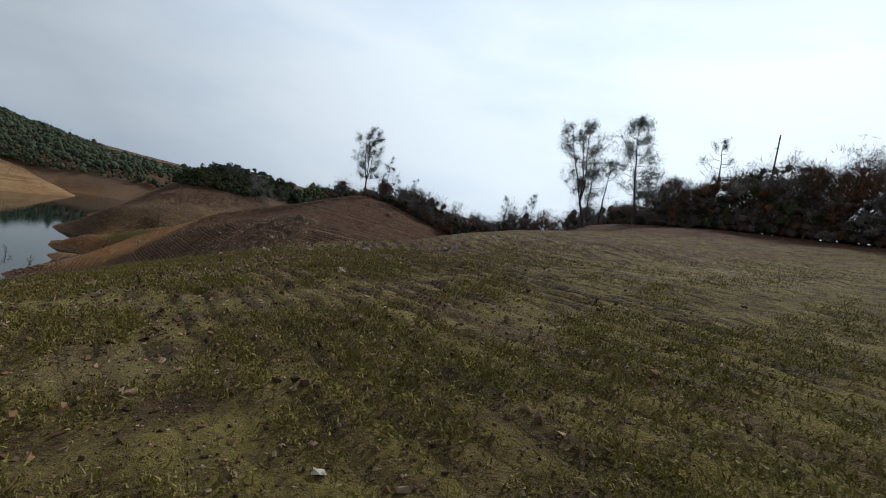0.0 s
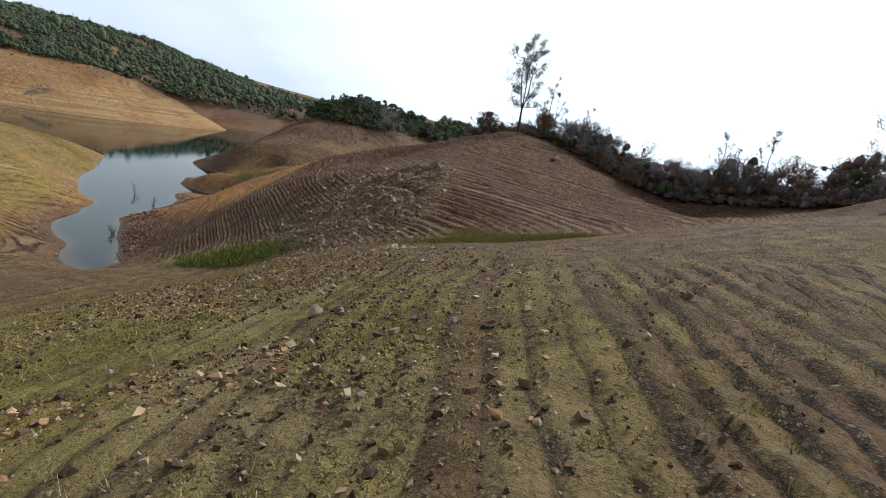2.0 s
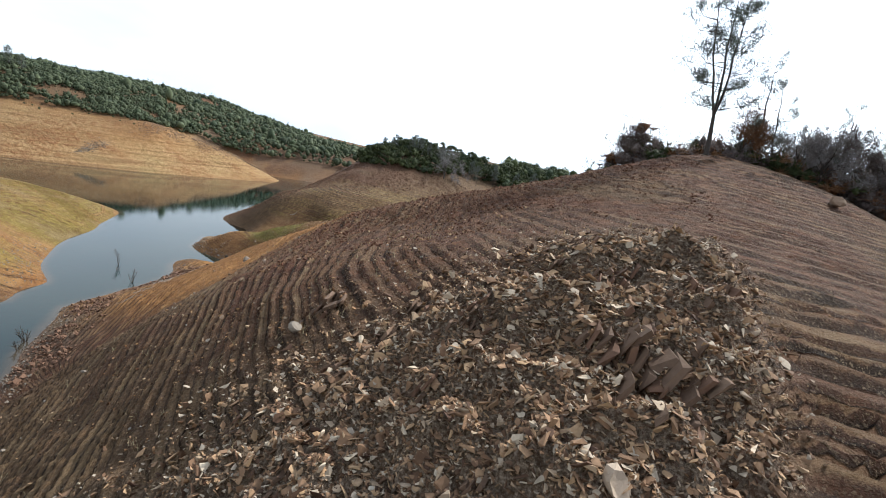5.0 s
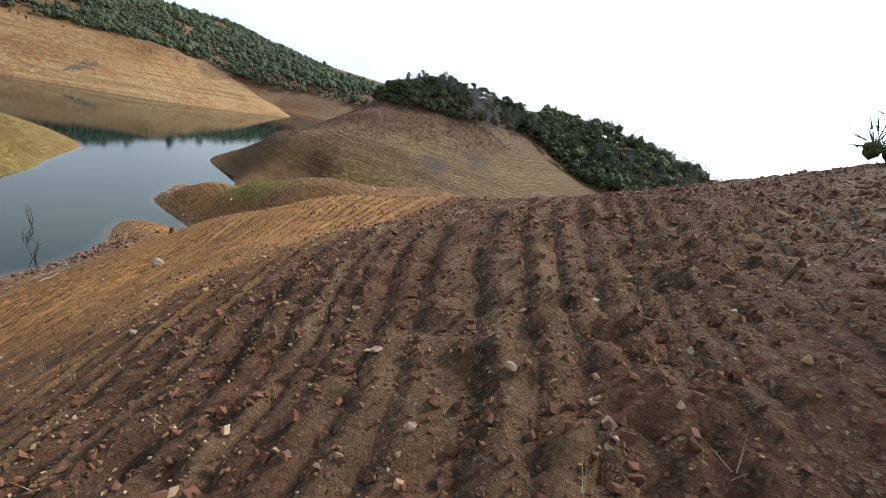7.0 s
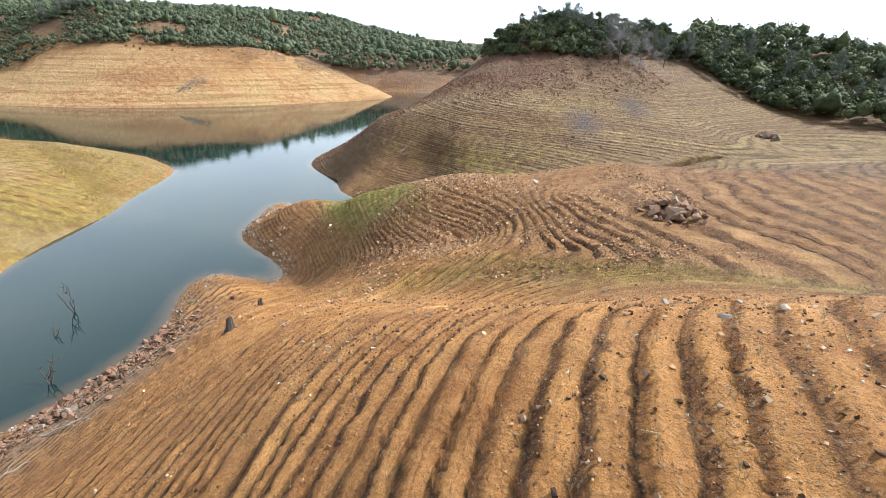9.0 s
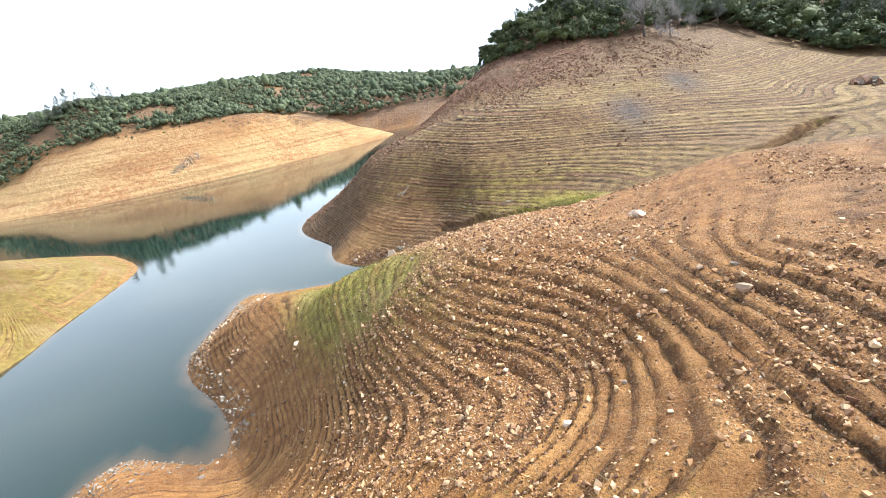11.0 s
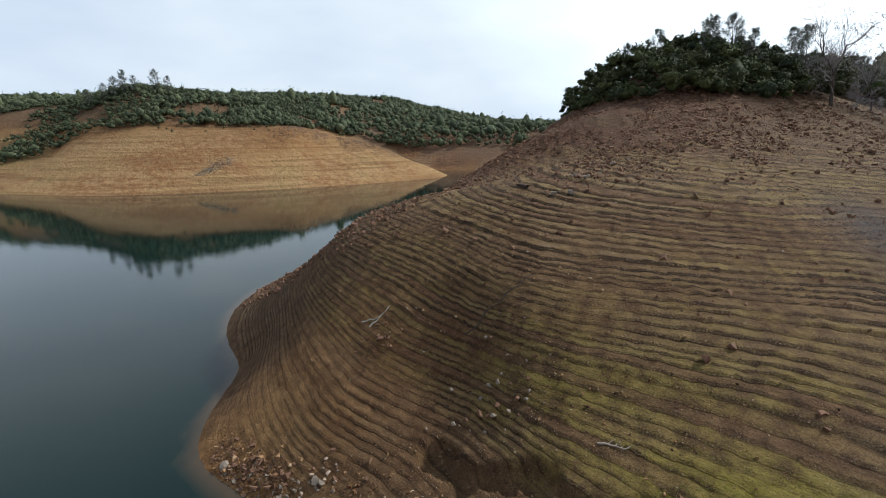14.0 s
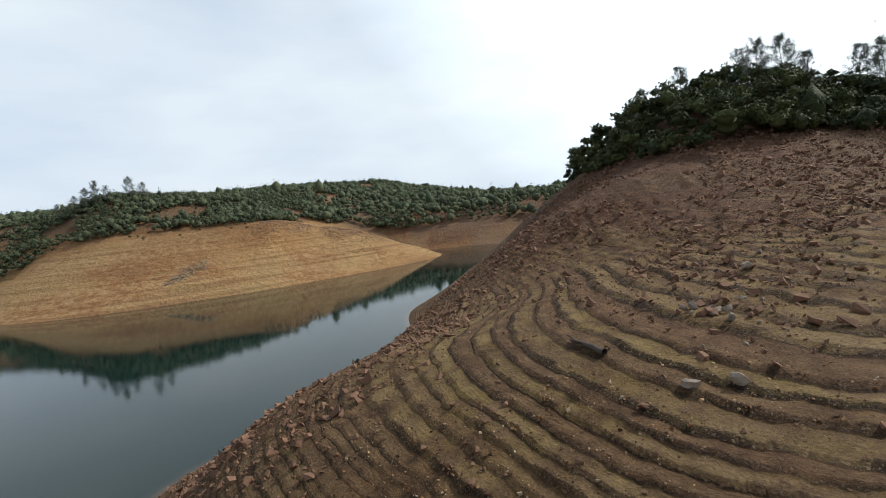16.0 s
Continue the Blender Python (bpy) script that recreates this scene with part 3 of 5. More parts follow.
grass_w = (one_w * (0.34 + 0.35 * smooth(gx, -4, -12) * smooth(gy, 58, 44) + 0.12 * smooth(gx, 0, 6) + 0.4 * smooth(gx, -14, -26) * smooth(gy, 56, 44) + 0.35 * smooth(gy - 0.5 * gx, 30, 18)) + spot(gx, gy, -107.5, 172.5, 11, 4.4, -28) * 2.4 + spot(gx, gy, -104, 178.5, 6, 2, 10) * 0.9 + spot(gx, gy, -104.5, 198, 9, 3, 35) * 0.3 + spot(gx, gy, -102.5, 205.4, 5, 1.8, 25) * 2.4 + spot(gx, gy, -106, 207, 9, 1.6, 25) * 0.6 + spot(gx, gy, -12, 77.8, 12, 1.5, 25) * 1.2
           + 0.3 * smooth(gz, 4, 8) * smooth(gz, 18, 11) * smooth(gy, 196, 204) * smooth(gx, -150, -135) + 0.4 * spot(gx, gy, -113.5, 207.5, 7, 2.4, 25) + 0.2 * spot(gx, gy, -106, 213, 6, 2.5, 25) + spit_w * 0.75 * smooth(fbm(gx * 0.03, gy * 0.03, 2) + 0.5, 0.35, 0.65) + 0.5 * spot(gx, gy, -75, 155, 25, 3, 8) + 0.26 * smooth(gz, 13.5, 16) * smooth(gz, 23, 18) * smooth(gy, 208, 222) * smooth(gx, -150, -138))
red_w = np.clip(smooth(gy + 0.3 * gx, 70, 80) * smooth(gy, 140, 128) * np.maximum(smooth(rowline, -38, -34), smooth(gy, 116, 106)) * 0.95 + 0.2 + 0.9 * spot(gx, gy, -127, 206, 6, 3.5, 30) + 0.8 * smooth(gz, 16, 20) * smooth(gy, 212, 228) * smooth(gx, -112, -128) * smooth(gx, -290, -250) + smooth(gy, 430, 470) * (0.25 + 0.7 * fbm(gx * 0.02, gy * 0.02, 3)), 0, 1)
rock_w = np.clip(0.9 * spot(gx, gy, -102, 137, 4, 13, 35) + 1.1 * spot(gx, gy, -92, 114, 4, 13, 40) + 0.45 * smooth(gy, 430, 470) * smooth(fbm(gx * 0.03, gy * 0.03, 2) + 0.5, 0.4, 0.7) + spot(gx, gy, -369, 302, 5, 14, 5) * 1.6 + outcrop(gx, gy) + 0.12 * smooth(gz, 16, 21) * smooth(gy, 210, 225) * smooth(gx, -290, -250) + 0.08, 0, 1)
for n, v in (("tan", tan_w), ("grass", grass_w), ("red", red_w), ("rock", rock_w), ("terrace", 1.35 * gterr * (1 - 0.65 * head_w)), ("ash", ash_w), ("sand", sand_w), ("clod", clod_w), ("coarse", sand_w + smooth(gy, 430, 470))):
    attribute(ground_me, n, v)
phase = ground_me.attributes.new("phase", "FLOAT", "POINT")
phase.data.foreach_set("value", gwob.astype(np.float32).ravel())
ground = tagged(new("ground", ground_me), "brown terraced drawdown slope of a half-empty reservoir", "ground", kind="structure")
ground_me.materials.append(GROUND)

# ---- lake: clear of the shore it is deep and dark, in the shallows silt shows through ----
wx_, wy_ = np.meshgrid(spaced(-1900, 1100, -235, -80, 1.4, 1.25), spaced(-1100, 1900, 86, 290, 1.4, 1.25), indexing="ij")
water_me = grid_mesh("water", wx_, wy_, np.zeros_like(wx_))
attribute(water_me, "shoal", smooth(land(wx_, wy_)[0], -0.7, -0.02))
water_me.materials.append(WATER)
water = tagged(new("water", water_me), "still blue-green reservoir water reflecting the shore", "water", kind="structure")

# ---- helpers for many small pieces ----
def soup(name, verts, tris, mats, mat_index=None, tone=None, smooth_faces=False):
    me = bpy.data.meshes.new(name)
    verts, tris = np.asarray(verts, np.float32), np.asarray(tris, np.int32)
    me.vertices.add(len(verts))
    me.vertices.foreach_set("co", verts.ravel())
    me.loops.add(tris.size)
    me.loops.foreach_set("vertex_index", tris.ravel())
    me.polygons.add(len(tris))
    me.polygons.foreach_set("loop_start", np.arange(0, tris.size, 3, dtype=np.int32))
    for m in mats:
        me.materials.append(m)
    if mat_index is not None:
        me.polygons.foreach_set("material_index", np.asarray(mat_index, np.int32))
    me.polygons.foreach_set("use_smooth", np.zeros(len(tris), bool) | smooth_faces)
    if tone is not None:
        attribute(me, "tone", tone)
    me.update(calc_edges=True)
    return me


def hull(points):
    b = bmesh.new()
    for p in points:
        b.verts.new(p)
    res = bmesh.ops.convex_hull(b, input=b.verts)
    bmesh.ops.delete(b, geom=[v for v in b.verts if not v.link_faces], context="VERTS")
    bmesh.ops.triangulate(b, faces=b.faces)
    b.verts.index_update()
    v = np.array([tuple(q.co) for q in b.verts])
    f = np.array([[q.index for q in fc.verts] for fc in b.faces])
    b.free()
    return v, f


def stone_shape(rng, flat, n=11):
    p = rng.uniform(-1, 1, (n, 3))
    p /= np.maximum(np.abs(p).max(1, keepdims=True), 1e-3) ** 0.7
    return hull(p * (0.5, 0.5 * rng.uniform(0.6, 1), 0.5 * flat))


def pebble_shape(rng, flat):
    """A small blunt stone of eight uneven corners."""
    q = np.array([(i, j, k) for i in (-1, 1) for j in (-1, 1) for k in (-1, 1)], float) * 0.62
    q = q * rng.uniform(0.6, 1.1, (8, 1)) + rng.normal(0, 0.13, (8, 3))
    return hull(q * (0.5, 0.5 * rng.uniform(0.6, 0.95), 0.5 * flat))


rng = np.random.RandomState(11)
PEBBLES = [pebble_shape(rng, rng.uniform(0.5, 0.9)) for _ in range(14)]
SLABS = [stone_shape(rng, rng.uniform(0.15, 0.35), 7) for _ in range(12)]


def turns(n, rng, tilt):
    """n turning matrices: any bearing, leaning up to about tilt radians."""
    a, b, c = rng.uniform(0, 6.283, n), rng.normal(0, tilt, n), rng.normal(0, tilt, n)
    ca, sa, cb, sb, cc, sc = np.cos(a), np.sin(a), np.cos(b), np.sin(b), np.cos(c), np.sin(c)
    z, o = np.zeros(n), np.ones(n)
    ra = np.stack([ca, -sa, z, sa, ca, z, z, z, o], -1).reshape(n, 3, 3)
    rb = np.stack([o, z, z, z, cb, -sb, z, sb, cb], -1).reshape(n, 3, 3)
    rc = np.stack([cc, z, sc, z, o, z, -sc, z, cc], -1).reshape(n, 3, 3)
    return rb @ rc @ ra


def strew(shapes, places, sizes, rng, tilt=0.35):
    """Copies of the shapes at the places: vertices, triangles."""
    vs_, fs_, at = [], [], 0
    kind = rng.randint(0, len(shapes), len(places))
    for k, (v, f) in enumerate(shapes):
        pick = np.where(kind == k)[0]
        if not len(pick):
            continue
        r = turns(len(pick), rng, tilt)
        q = np.einsum("nij,vj->nvi", r, v) * sizes[pick][:, None, None] + places[pick][:, None]
        vs_.append(q.reshape(-1, 3))
        fs_.append((f[None] + at + (np.arange(len(pick)) * len(v))[:, None, None]).reshape(-1, 3))
        at += len(pick) * len(v)
    return np.concatenate(vs_), np.concatenate(fs_)


def ground_at(x, y):
    return land(np.atleast_1d(np.asarray(x, float)), np.atleast_1d(np.asarray(y, float)))[0]


# ---- loose stones ----
def stones():
    rng = np.random.RandomState(21)
    n = 125000
    u, w = rng.uniform(4, 256, n), rng.normal(0, 7.5, n)
    v = line_v(u) + np.clip(w, -45, 32)
    x, y = u * AXU[0] + v * AXV[0], u * AXU[1] + v * AXV[1]
    patch = fbm(x * 0.16 + 3, y * 0.16, 3) + 0.5
    zone = np.interp(u, (0, 22, 36, 60, 70, 112, 125, 150, 172, 180, 205, 214, 256), (1.6, 2.2, 4.2, 4.2, 2.2, 1.4, 2.6, 2.6, 2.4, 3.6, 3.4, 2.2, 2.4))
    zone = zone * np.where((u > 34) & (u < 68) & (w < -9), 0.15, 1.0)
    keep = rng.rand(n) < zone * smooth(patch, 0.2, 0.75) * 0.62
    x, y, u = x[keep], y[keep], u[keep]
    z, wob, terr = land(x, y)
    s = wob - np.floor(wob)
    riser = np.where(s < 0.4, 1.0, np.where(u < 66, 0.7, np.where((u > 118) & (u < 160), 0.35, 0.15)))
    ok = (z > 0.15) & (spot(x, y, -127, 187, 14, 6, 25) < 0.35) & (rng.rand(len(x)) < 1 - terr * (1 - riser) * np.where((u > 176) & (u < 210), 0.5, 1.0))
    x, y, z = x[ok], y[ok], z[ok]
    size = np.minimum(0.058 * np.exp(rng.exponential(0.38, len(x))), 0.24)
    size = size * np.interp(-0.5 * x + 0.866 * y, (0, 22, 34, 62, 74), (0.9, 1.0, 1.3, 1.25, 1.0))
    pts = np.stack([x, y, z + size * 0.08], -1)
    for name, mat, lab, lo, hi in (("gravel", TANRUBBLE, "rust-brown gravel scattered over the terraces", 0.0, 0.55), ("shale_gravel", BROWNRUBBLE, "grey-brown shale chips scattered over the terraces", 0.55, 0.985),
                                   ("pale_gravel", PALE, "pale quartz and limestone chips on the soil", 0.985, 1.0)):
        r = np.random.RandomState(5).rand(len(pts))
        pick = (r >= lo) & (r < hi)
        vv_, ff_ = strew(PEBBLES + SLABS[:2], pts[pick], size[pick], rng, 0.4)
        tagged(new(name, soup(name, vv_, ff_, [mat])), lab, "gravel", kind="stuff")
    # stones that lie thick on the bare back of the first ridge
    m = 30000
    u, w = rng.uniform(3, 68, m), rng.normal(1, 6.5, m)
    v = line_v(u) + w
    x, y = u * AXU[0] + v * AXV[0], u * AXU[1] + v * AXV[1]
    wob = land(x, y)[1]
    s = wob - np.floor(wob)
    ok = rng.rand(m) < smooth(fbm(x * 0.3 + 70, y * 0.3, 3) + 0.5, 0.2, 0.7) * np.where(w < -8, 0.3, 1.0) * np.where((s < 0.42) | (s > 0.92), 1.0, 0.3)
    x, y = x[ok], y[ok]
    size = np.minimum(0.085 * np.exp(rng.exponential(0.38, len(x))), 0.34)
    size = size * (0.5 + 0.5 * smooth(-0.5 * x + 0.866 * y, 8, 34))
    vv_, ff_ = strew(PEBBLES, np.stack([x, y, ground_at(x, y) + size * 0.1], -1), size, rng, 0.45)
    tagged(new("field_stones", soup("field_stones", vv_, ff_, [BROWNRUBBLE])), "small brown angular stones on thin grass", "stones", kind="stuff")
    # broken shale of the outcrop
    m = 78000
    x, y = rng.normal(-29, 8, m), rng.normal(83, 6.5, m)
    oc = outcrop(x, y)
    keep = rng.rand(m) < oc * 0.9
    x, y, oc = x[keep], y[keep], oc[keep]
    size = np.minimum(0.105 * np.exp(rng.exponential(0.36, len(x))), 0.42)
    pts = np.stack([x, y, ground_at(x, y) + size * 0.1], -1)
    vv_, ff_ = strew(SLABS, pts, size, rng, 0.55)
    tagged(new("shale_rubble", soup("shale_rubble", vv_, ff_, [RUBBLE])), "broken grey-brown shale slabs heaped over the outcrop", "rubble", kind="stuff")
    # cloddy red earth on the right-hand back of the second ridge
    m = 26000
    x, y = rng.uniform(-58, -22, m), rng.uniform(96, 144, m)
    ok = rng.rand(m) < smooth(fbm(x * 0.14 + 21, y * 0.14, 3) + 0.5, 0.25, 0.65) * smooth(0.99 * x + 0.14 * y, -38, -34) * np.where(rng.rand(m) < smooth(x, -30, -40), 1, 0.5)
    x, y = x[ok], y[ok]
    size = np.minimum(0.09 * np.exp(rng.exponential(0.42, len(x))), 0.3)
    vv_, ff_ = strew(PEBBLES, np.stack([x, y, ground_at(x, y) + size * 0.05], -1), size, rng, 0.5)
    tagged(new("soil_clods", soup("soil_clods", vv_, ff_, [CLOD])), "dark red-brown clods of dry earth", "clods", kind="stuff")
    # the rocky bank of the second ridge
    m = 7500
    t = rng.rand(m)
    x, y = np.interp(t, (0, 0.5, 1), (-109, -98, -81)) + rng.normal(0, 2.0, m), np.interp(t, (0, 0.5, 1), (147, 121, 104)) + rng.normal(0, 2.0, m)
    z = ground_at(x, y)
    ok = (z > 0) & (z < 5) & (rng.rand(m) < smooth(fbm(x * 0.2, y * 0.2, 2) + 0.5, 0.3, 0.6))
    size = np.minimum(0.13 * np.exp(rng.exponential(0.55, m)), 0.8)
    vv_, ff_ = strew(PEBBLES + SLABS, np.stack([x, y, z + size * 0.1], -1)[ok], size[ok], rng, 0.5)
    tagged(new("bank_stones", soup("bank_stones", vv_, ff_, [REDROCK])), "dark broken rock along the bank", "stones", kind="stuff")
    # broken pinkish rock spread over the back of the third ridge
    m = 74000
    u, v = rng.uniform(171, 213, m), np.where(rng.rand(m) < 0.45, rng.normal(6, 8, m), rng.uniform(-4, 26, m))
    x, y = u * AXU[0] + v * AXV[0], u * AXU[1] + v * AXV[1]
    z, wob, terr = land(x, y)
    ok = (z > 3) & (rng.rand(m) < smooth(fbm(x * 0.17 + 60, y * 0.17, 3) + 0.5, 0.15, 0.6)) & (spot(x, y, -107.5, 172.5, 11, 4.4, -28) < 0.42) & (spot(x, y, -127, 187, 14, 6, 25) < 0.3) & (y < 189)
    x, y, z = x[ok], y[ok], z[ok]
    size = np.minimum(0.07 * np.exp(rng.exponential(0.42, len(x))), 0.36)
    vv_, ff_ = strew(PEBBLES, np.stack([x, y, z + size * 0.08], -1), size, rng, 0.5)
    tagged(new("ridge_rubble", soup("ridge_rubble", vv_, ff_, [PINKRUBBLE])), "pinkish broken rock strewn over the tan ridge", "rubble", kind="stuff")
    # rubble fallen along the lip of the washed-out gully and over the bank at its mouth
    m = 5200
    t, g = rng.rand(m), np.array(GULLY_CUT[:6], float)
    f = np.linspace(0, 1, 6)
    off = rng.normal(1.6, 0.9, m)
    x, y = np.interp(t, f, g[:, 0]) - 0.45 * off + rng.normal(0, 0.5, m), np.interp(t, f, g[:, 1]) + 0.9 * off
    n = 2600
    t = rng.rand(n)
    x, y = np.r_[x, -133.5 + 13 * t + rng.normal(0, 0.8, n)], np.r_[y, 196.2 + 1.2 * t + rng.normal(0, 0.8, n)]
    z = ground_at(x, y)
    ok = (z > 0.05) & (rng.rand(m + n) < smooth(fbm(x * 0.3 + 15, y * 0.3, 3) + 0.5, 0.35, 0.65))
    size = np.minimum(0.1 * np.exp(rng.exponential(0.5, m + n)), 0.6)
    for name, mat, lab, pick in (("gully_rubble", REDROCK, "dark red-brown rubble along the lip of a gully", np.arange(m + n) % 5 < 3), ("gully_gravel", TANRUBBLE, "tan broken rock along the lip of a gully", np.arange(m + n) % 5 >= 3)):
        vv_, ff_ = strew(PEBBLES + SLABS[:4], np.stack([x, y, z + size * 0.1], -1)[ok & pick], size[ok & pick], rng, 0.5)
        tagged(new(name, soup(name, vv_, ff_, [mat])), lab, "rubble", kind="stuff")
    # grey broken rock along the edge of the low point
    m = 5200
    t = rng.rand(m)
    x, y = np.interp(t, (0, 0.25, 0.55, 0.8, 1), (-110, -121, -129, -133, -133)) + rng.normal(0, 1.6, m), np.interp(t, (0, 0.25, 0.55, 0.8, 1), (164.5, 168, 171, 176, 182)) + rng.normal(0, 1.5, m)
    z = ground_at(x, y)
    ok = (z > 0.1) & (rng.rand(m) < smooth(fbm(x * 0.25 + 5, y * 0.25, 3) + 0.5, 0.25, 0.6))
    size = np.minimum(0.085 * np.exp(rng.exponential(0.5, m)), 0.55)
    vv_, ff_ = strew(PEBBLES + SLABS, np.stack([x, y, z + size * 0.1], -1)[ok], size[ok], rng, 0.5)
    tagged(new("point_rubble", soup("point_rubble", vv_, ff_, [RUBBLE])), "grey-tan broken rock along a low shore point", "rubble", kind="stuff")
    # stony belts: upper slope of the fourth ridge, shore edges
    m = 84000
    x, y = rng.uniform(-178, -95, m), rng.uniform(212, 296, m)
    z = ground_at(x, y)
    flank = smooth(x + 0.25 * (y - 240), -138, -146)
    keep = (rng.rand(m) < 0.8 * smooth(z, 16, 20.5) * smooth(fbm(x * 0.12 + 31, y * 0.12, 3) + 0.5, 0.15, 0.55) + 0.04 + 0.7 * flank) & (z > 0.2) & (z < 30)
    x, y, z = x[keep], y[keep], z[keep]
    size = np.minimum(0.13 * np.exp(rng.exponential(0.5, len(x))), 0.8)
    vv_, ff_ = strew(PEBBLES + SLABS[:3], np.stack([x, y, z + size * 0.1], -1), size, rng, 0.5)
    tagged(new("slope_stones", soup("slope_stones", vv_, ff_, [REDROCK])), "dark red-brown angular stones below the brush line", "stones", kind="stuff")
    m = 9000
    i = rng.randint(0, 16, m)
    a, b, t = np.array(SHORE_MAIN)[i], np.array(SHORE_MAIN)[i + 1], rng.rand(m)[:, None]
    q = (a * (1 - t) + b * t)[:, :2] + rng.normal(0, 1.6, (m, 2))
    z = ground_at(q[:, 0], q[:, 1])
    ok = (z > -0.1) & (z < 1.6) & (spot(q[:, 0], q[:, 1], -128, 188, 13, 6, 25) < 0.3)
    q, z = q[ok], z[ok]
    i = rng.randint(0, 7, 2600)
    a, b, t = np.array(SHORE_SPIT)[i], np.array(SHORE_SPIT)[i + 1], rng.rand(2600)[:, None]
    q2 = (a * (1 - t) + b * t)[:, :2] + rng.normal(-1.5, 2.2, (2600, 2))
    z2 = ground_at(q2[:, 0], q2[:, 1])
    q, z = np.concatenate([q, q2[z2 > 0]]), np.concatenate([z, z2[z2 > 0]])
    size = np.minimum(0.12 * np.exp(rng.exponential(0.5, len(q))), 0.5)
    vv_, ff_ = strew(SLABS + PEBBLES, np.c_[q, z], size, rng, 0.5)
    tagged(new("shore_stones", soup("shore_stones", vv_, ff_, [STONE])), "dark wet stones along the waterline", "stones", kind="stuff")


def rubble_material(name, stops):
    m, nodes, links, bsdf = material(name, 0.85)
    info = nodes.new("ShaderNodeNewGeometry").outputs["Random Per Island"]
    r = nodes.new("ShaderNodeValToRGB")
    while len(r.color_ramp.elements) < len(stops):
        r.color_ramp.elements.new(0.5)
    for e, (pos, c) in zip(r.color_ramp.elements, stops):
        e.position, e.color = pos, (*c, 1)
    links.new(info, r.inputs["Fac"])
    tc = nodes.new("ShaderNodeTexCoord").outputs["Object"]
    n = noise_node(nodes, links, 7.0, 5, 0.65, tc).outputs["Fac"]
    hs = nodes.new("ShaderNodeHueSaturation")
    links.new(r.outputs["Color"], hs.inputs["Color"])
    hs.inputs["Saturation"].default_value = 1.15
    links.new(maths(nodes, links, "ADD", 0.45, n), hs.inputs["Value"])
    links.new(hs.outputs["Color"], bsdf.inputs["Base Color"])
    return m


RUBBLE = rubble_material("shale_rubble", [(0.0, (0.075, 0.045, 0.033)), (0.22, (0.19, 0.12, 0.08)), (0.5, (0.32, 0.21, 0.14)), (0.72, (0.42, 0.29, 0.185)), (0.88, (0.40, 0.335, 0.265)), (1.0, (0.62, 0.51, 0.39))])
CLOD = rocky("red_earth_clod", (0.05, 0.021, 0.013), (0.20, 0.092, 0.053))
TANRUBBLE = rubble_material("tan_rubble", [(0.0, (0.05, 0.026, 0.017)), (0.25, (0.15, 0.082, 0.046)), (0.5, (0.29, 0.175, 0.105)), (0.8, (0.36, 0.235, 0.145)), (1.0, (0.46, 0.34, 0.23))])
PINKRUBBLE = rubble_material("pink_rubble", [(0.0, (0.09, 0.048, 0.032)), (0.3, (0.24, 0.145, 0.095)), (0.65, (0.38, 0.235, 0.14)), (1.0, (0.54, 0.40, 0.27))])
BROWNRUBBLE = rubble_material("brown_rubble", [(0.0, (0.03, 0.019, 0.014)), (0.35, (0.10, 0.062, 0.04)), (0.7, (0.19, 0.13, 0.087)), (1.0, (0.34, 0.26, 0.185))])
stones()

LOOSE = [("STONE", -21.6, 67.5, 0.9), ("PALE", -15, 64.7, 0.55), ("PALE", -11.7, 35.5, 0.7), ("STONE", -37.5, 86.2, 0.8), ("PALE", -26.5, 80.6, 0.9), ("REDSTONE", -12.6, 118, 1.6), ("STONE", -74.3, 125, 1.6),
         ("REDSTONE", -79.7, 165.2, 0.8), ("PALE", -82.5, 166.2, 0.45), ("PALE", -83.3, 165.4, 0.4), ("REDSTONE", -81.3, 167, 0.5), ("PALE", -88.5, 163.2, 0.5), ("PALE", -97, 179, 0.55), ("PALE", -84.5, 160.2, 0.6),
         ("PALE", -98, 178, 0.5), ("STONE", -122.9, 221.9, 0.9), ("STONE", -121.6, 222.5, 0.8), ("STONE", -123.1, 234.6, 1.1), ("STONE", -132, 196, 1.0), ("STONE", -121.8, 197.2, 1.2), ("PALE", -122.6, 196.6, 1.0),
         ("REDSTONE", -19.5, 60, 0.7), ("STONE", -8, 33, 0.7), ("STONE", -4, 31, 0.9), ("STONE", -3.2, 30.2, 0.6), ("REDSTONE", -15.9, 44.2, 0.8), ("PALE", -2.9, 18.1, 0.55), ("STONE", 0.9, 35.6, 1.0), ("STONE", 1.7, 35.9, 0.8), ("STONE", -18, 66, 0.6), ("STONE", -25, 66, 0.55), ("STONE", -67, 282, 2.6),
         ("STONE", -69, 280, 1.6), ("STONE", -65, 281, 1.4), ("STONE", -118, 164.6, 0.9), ("PALE", -118.5, 182, 0.7), ("PALE", -120, 181.6, 0.6), ("STONE", -100, 172, 0.5), ("PALE", -85.8, 176.2, 1.1), ("PALE", -86.4, 177.0, 0.6), ("PALE", -92.6, 169.6, 0.5)]
MATS = {"STONE": STONE, "PALE": SLABSTONE, "REDSTONE": REDSTONE}
LABELS = {"STONE": "grey-brown shale stone half sunk in the slope", "PALE": "pinkish tan stone lying on bare soil", "REDSTONE": "rust-coloured stone lying on bare soil"}


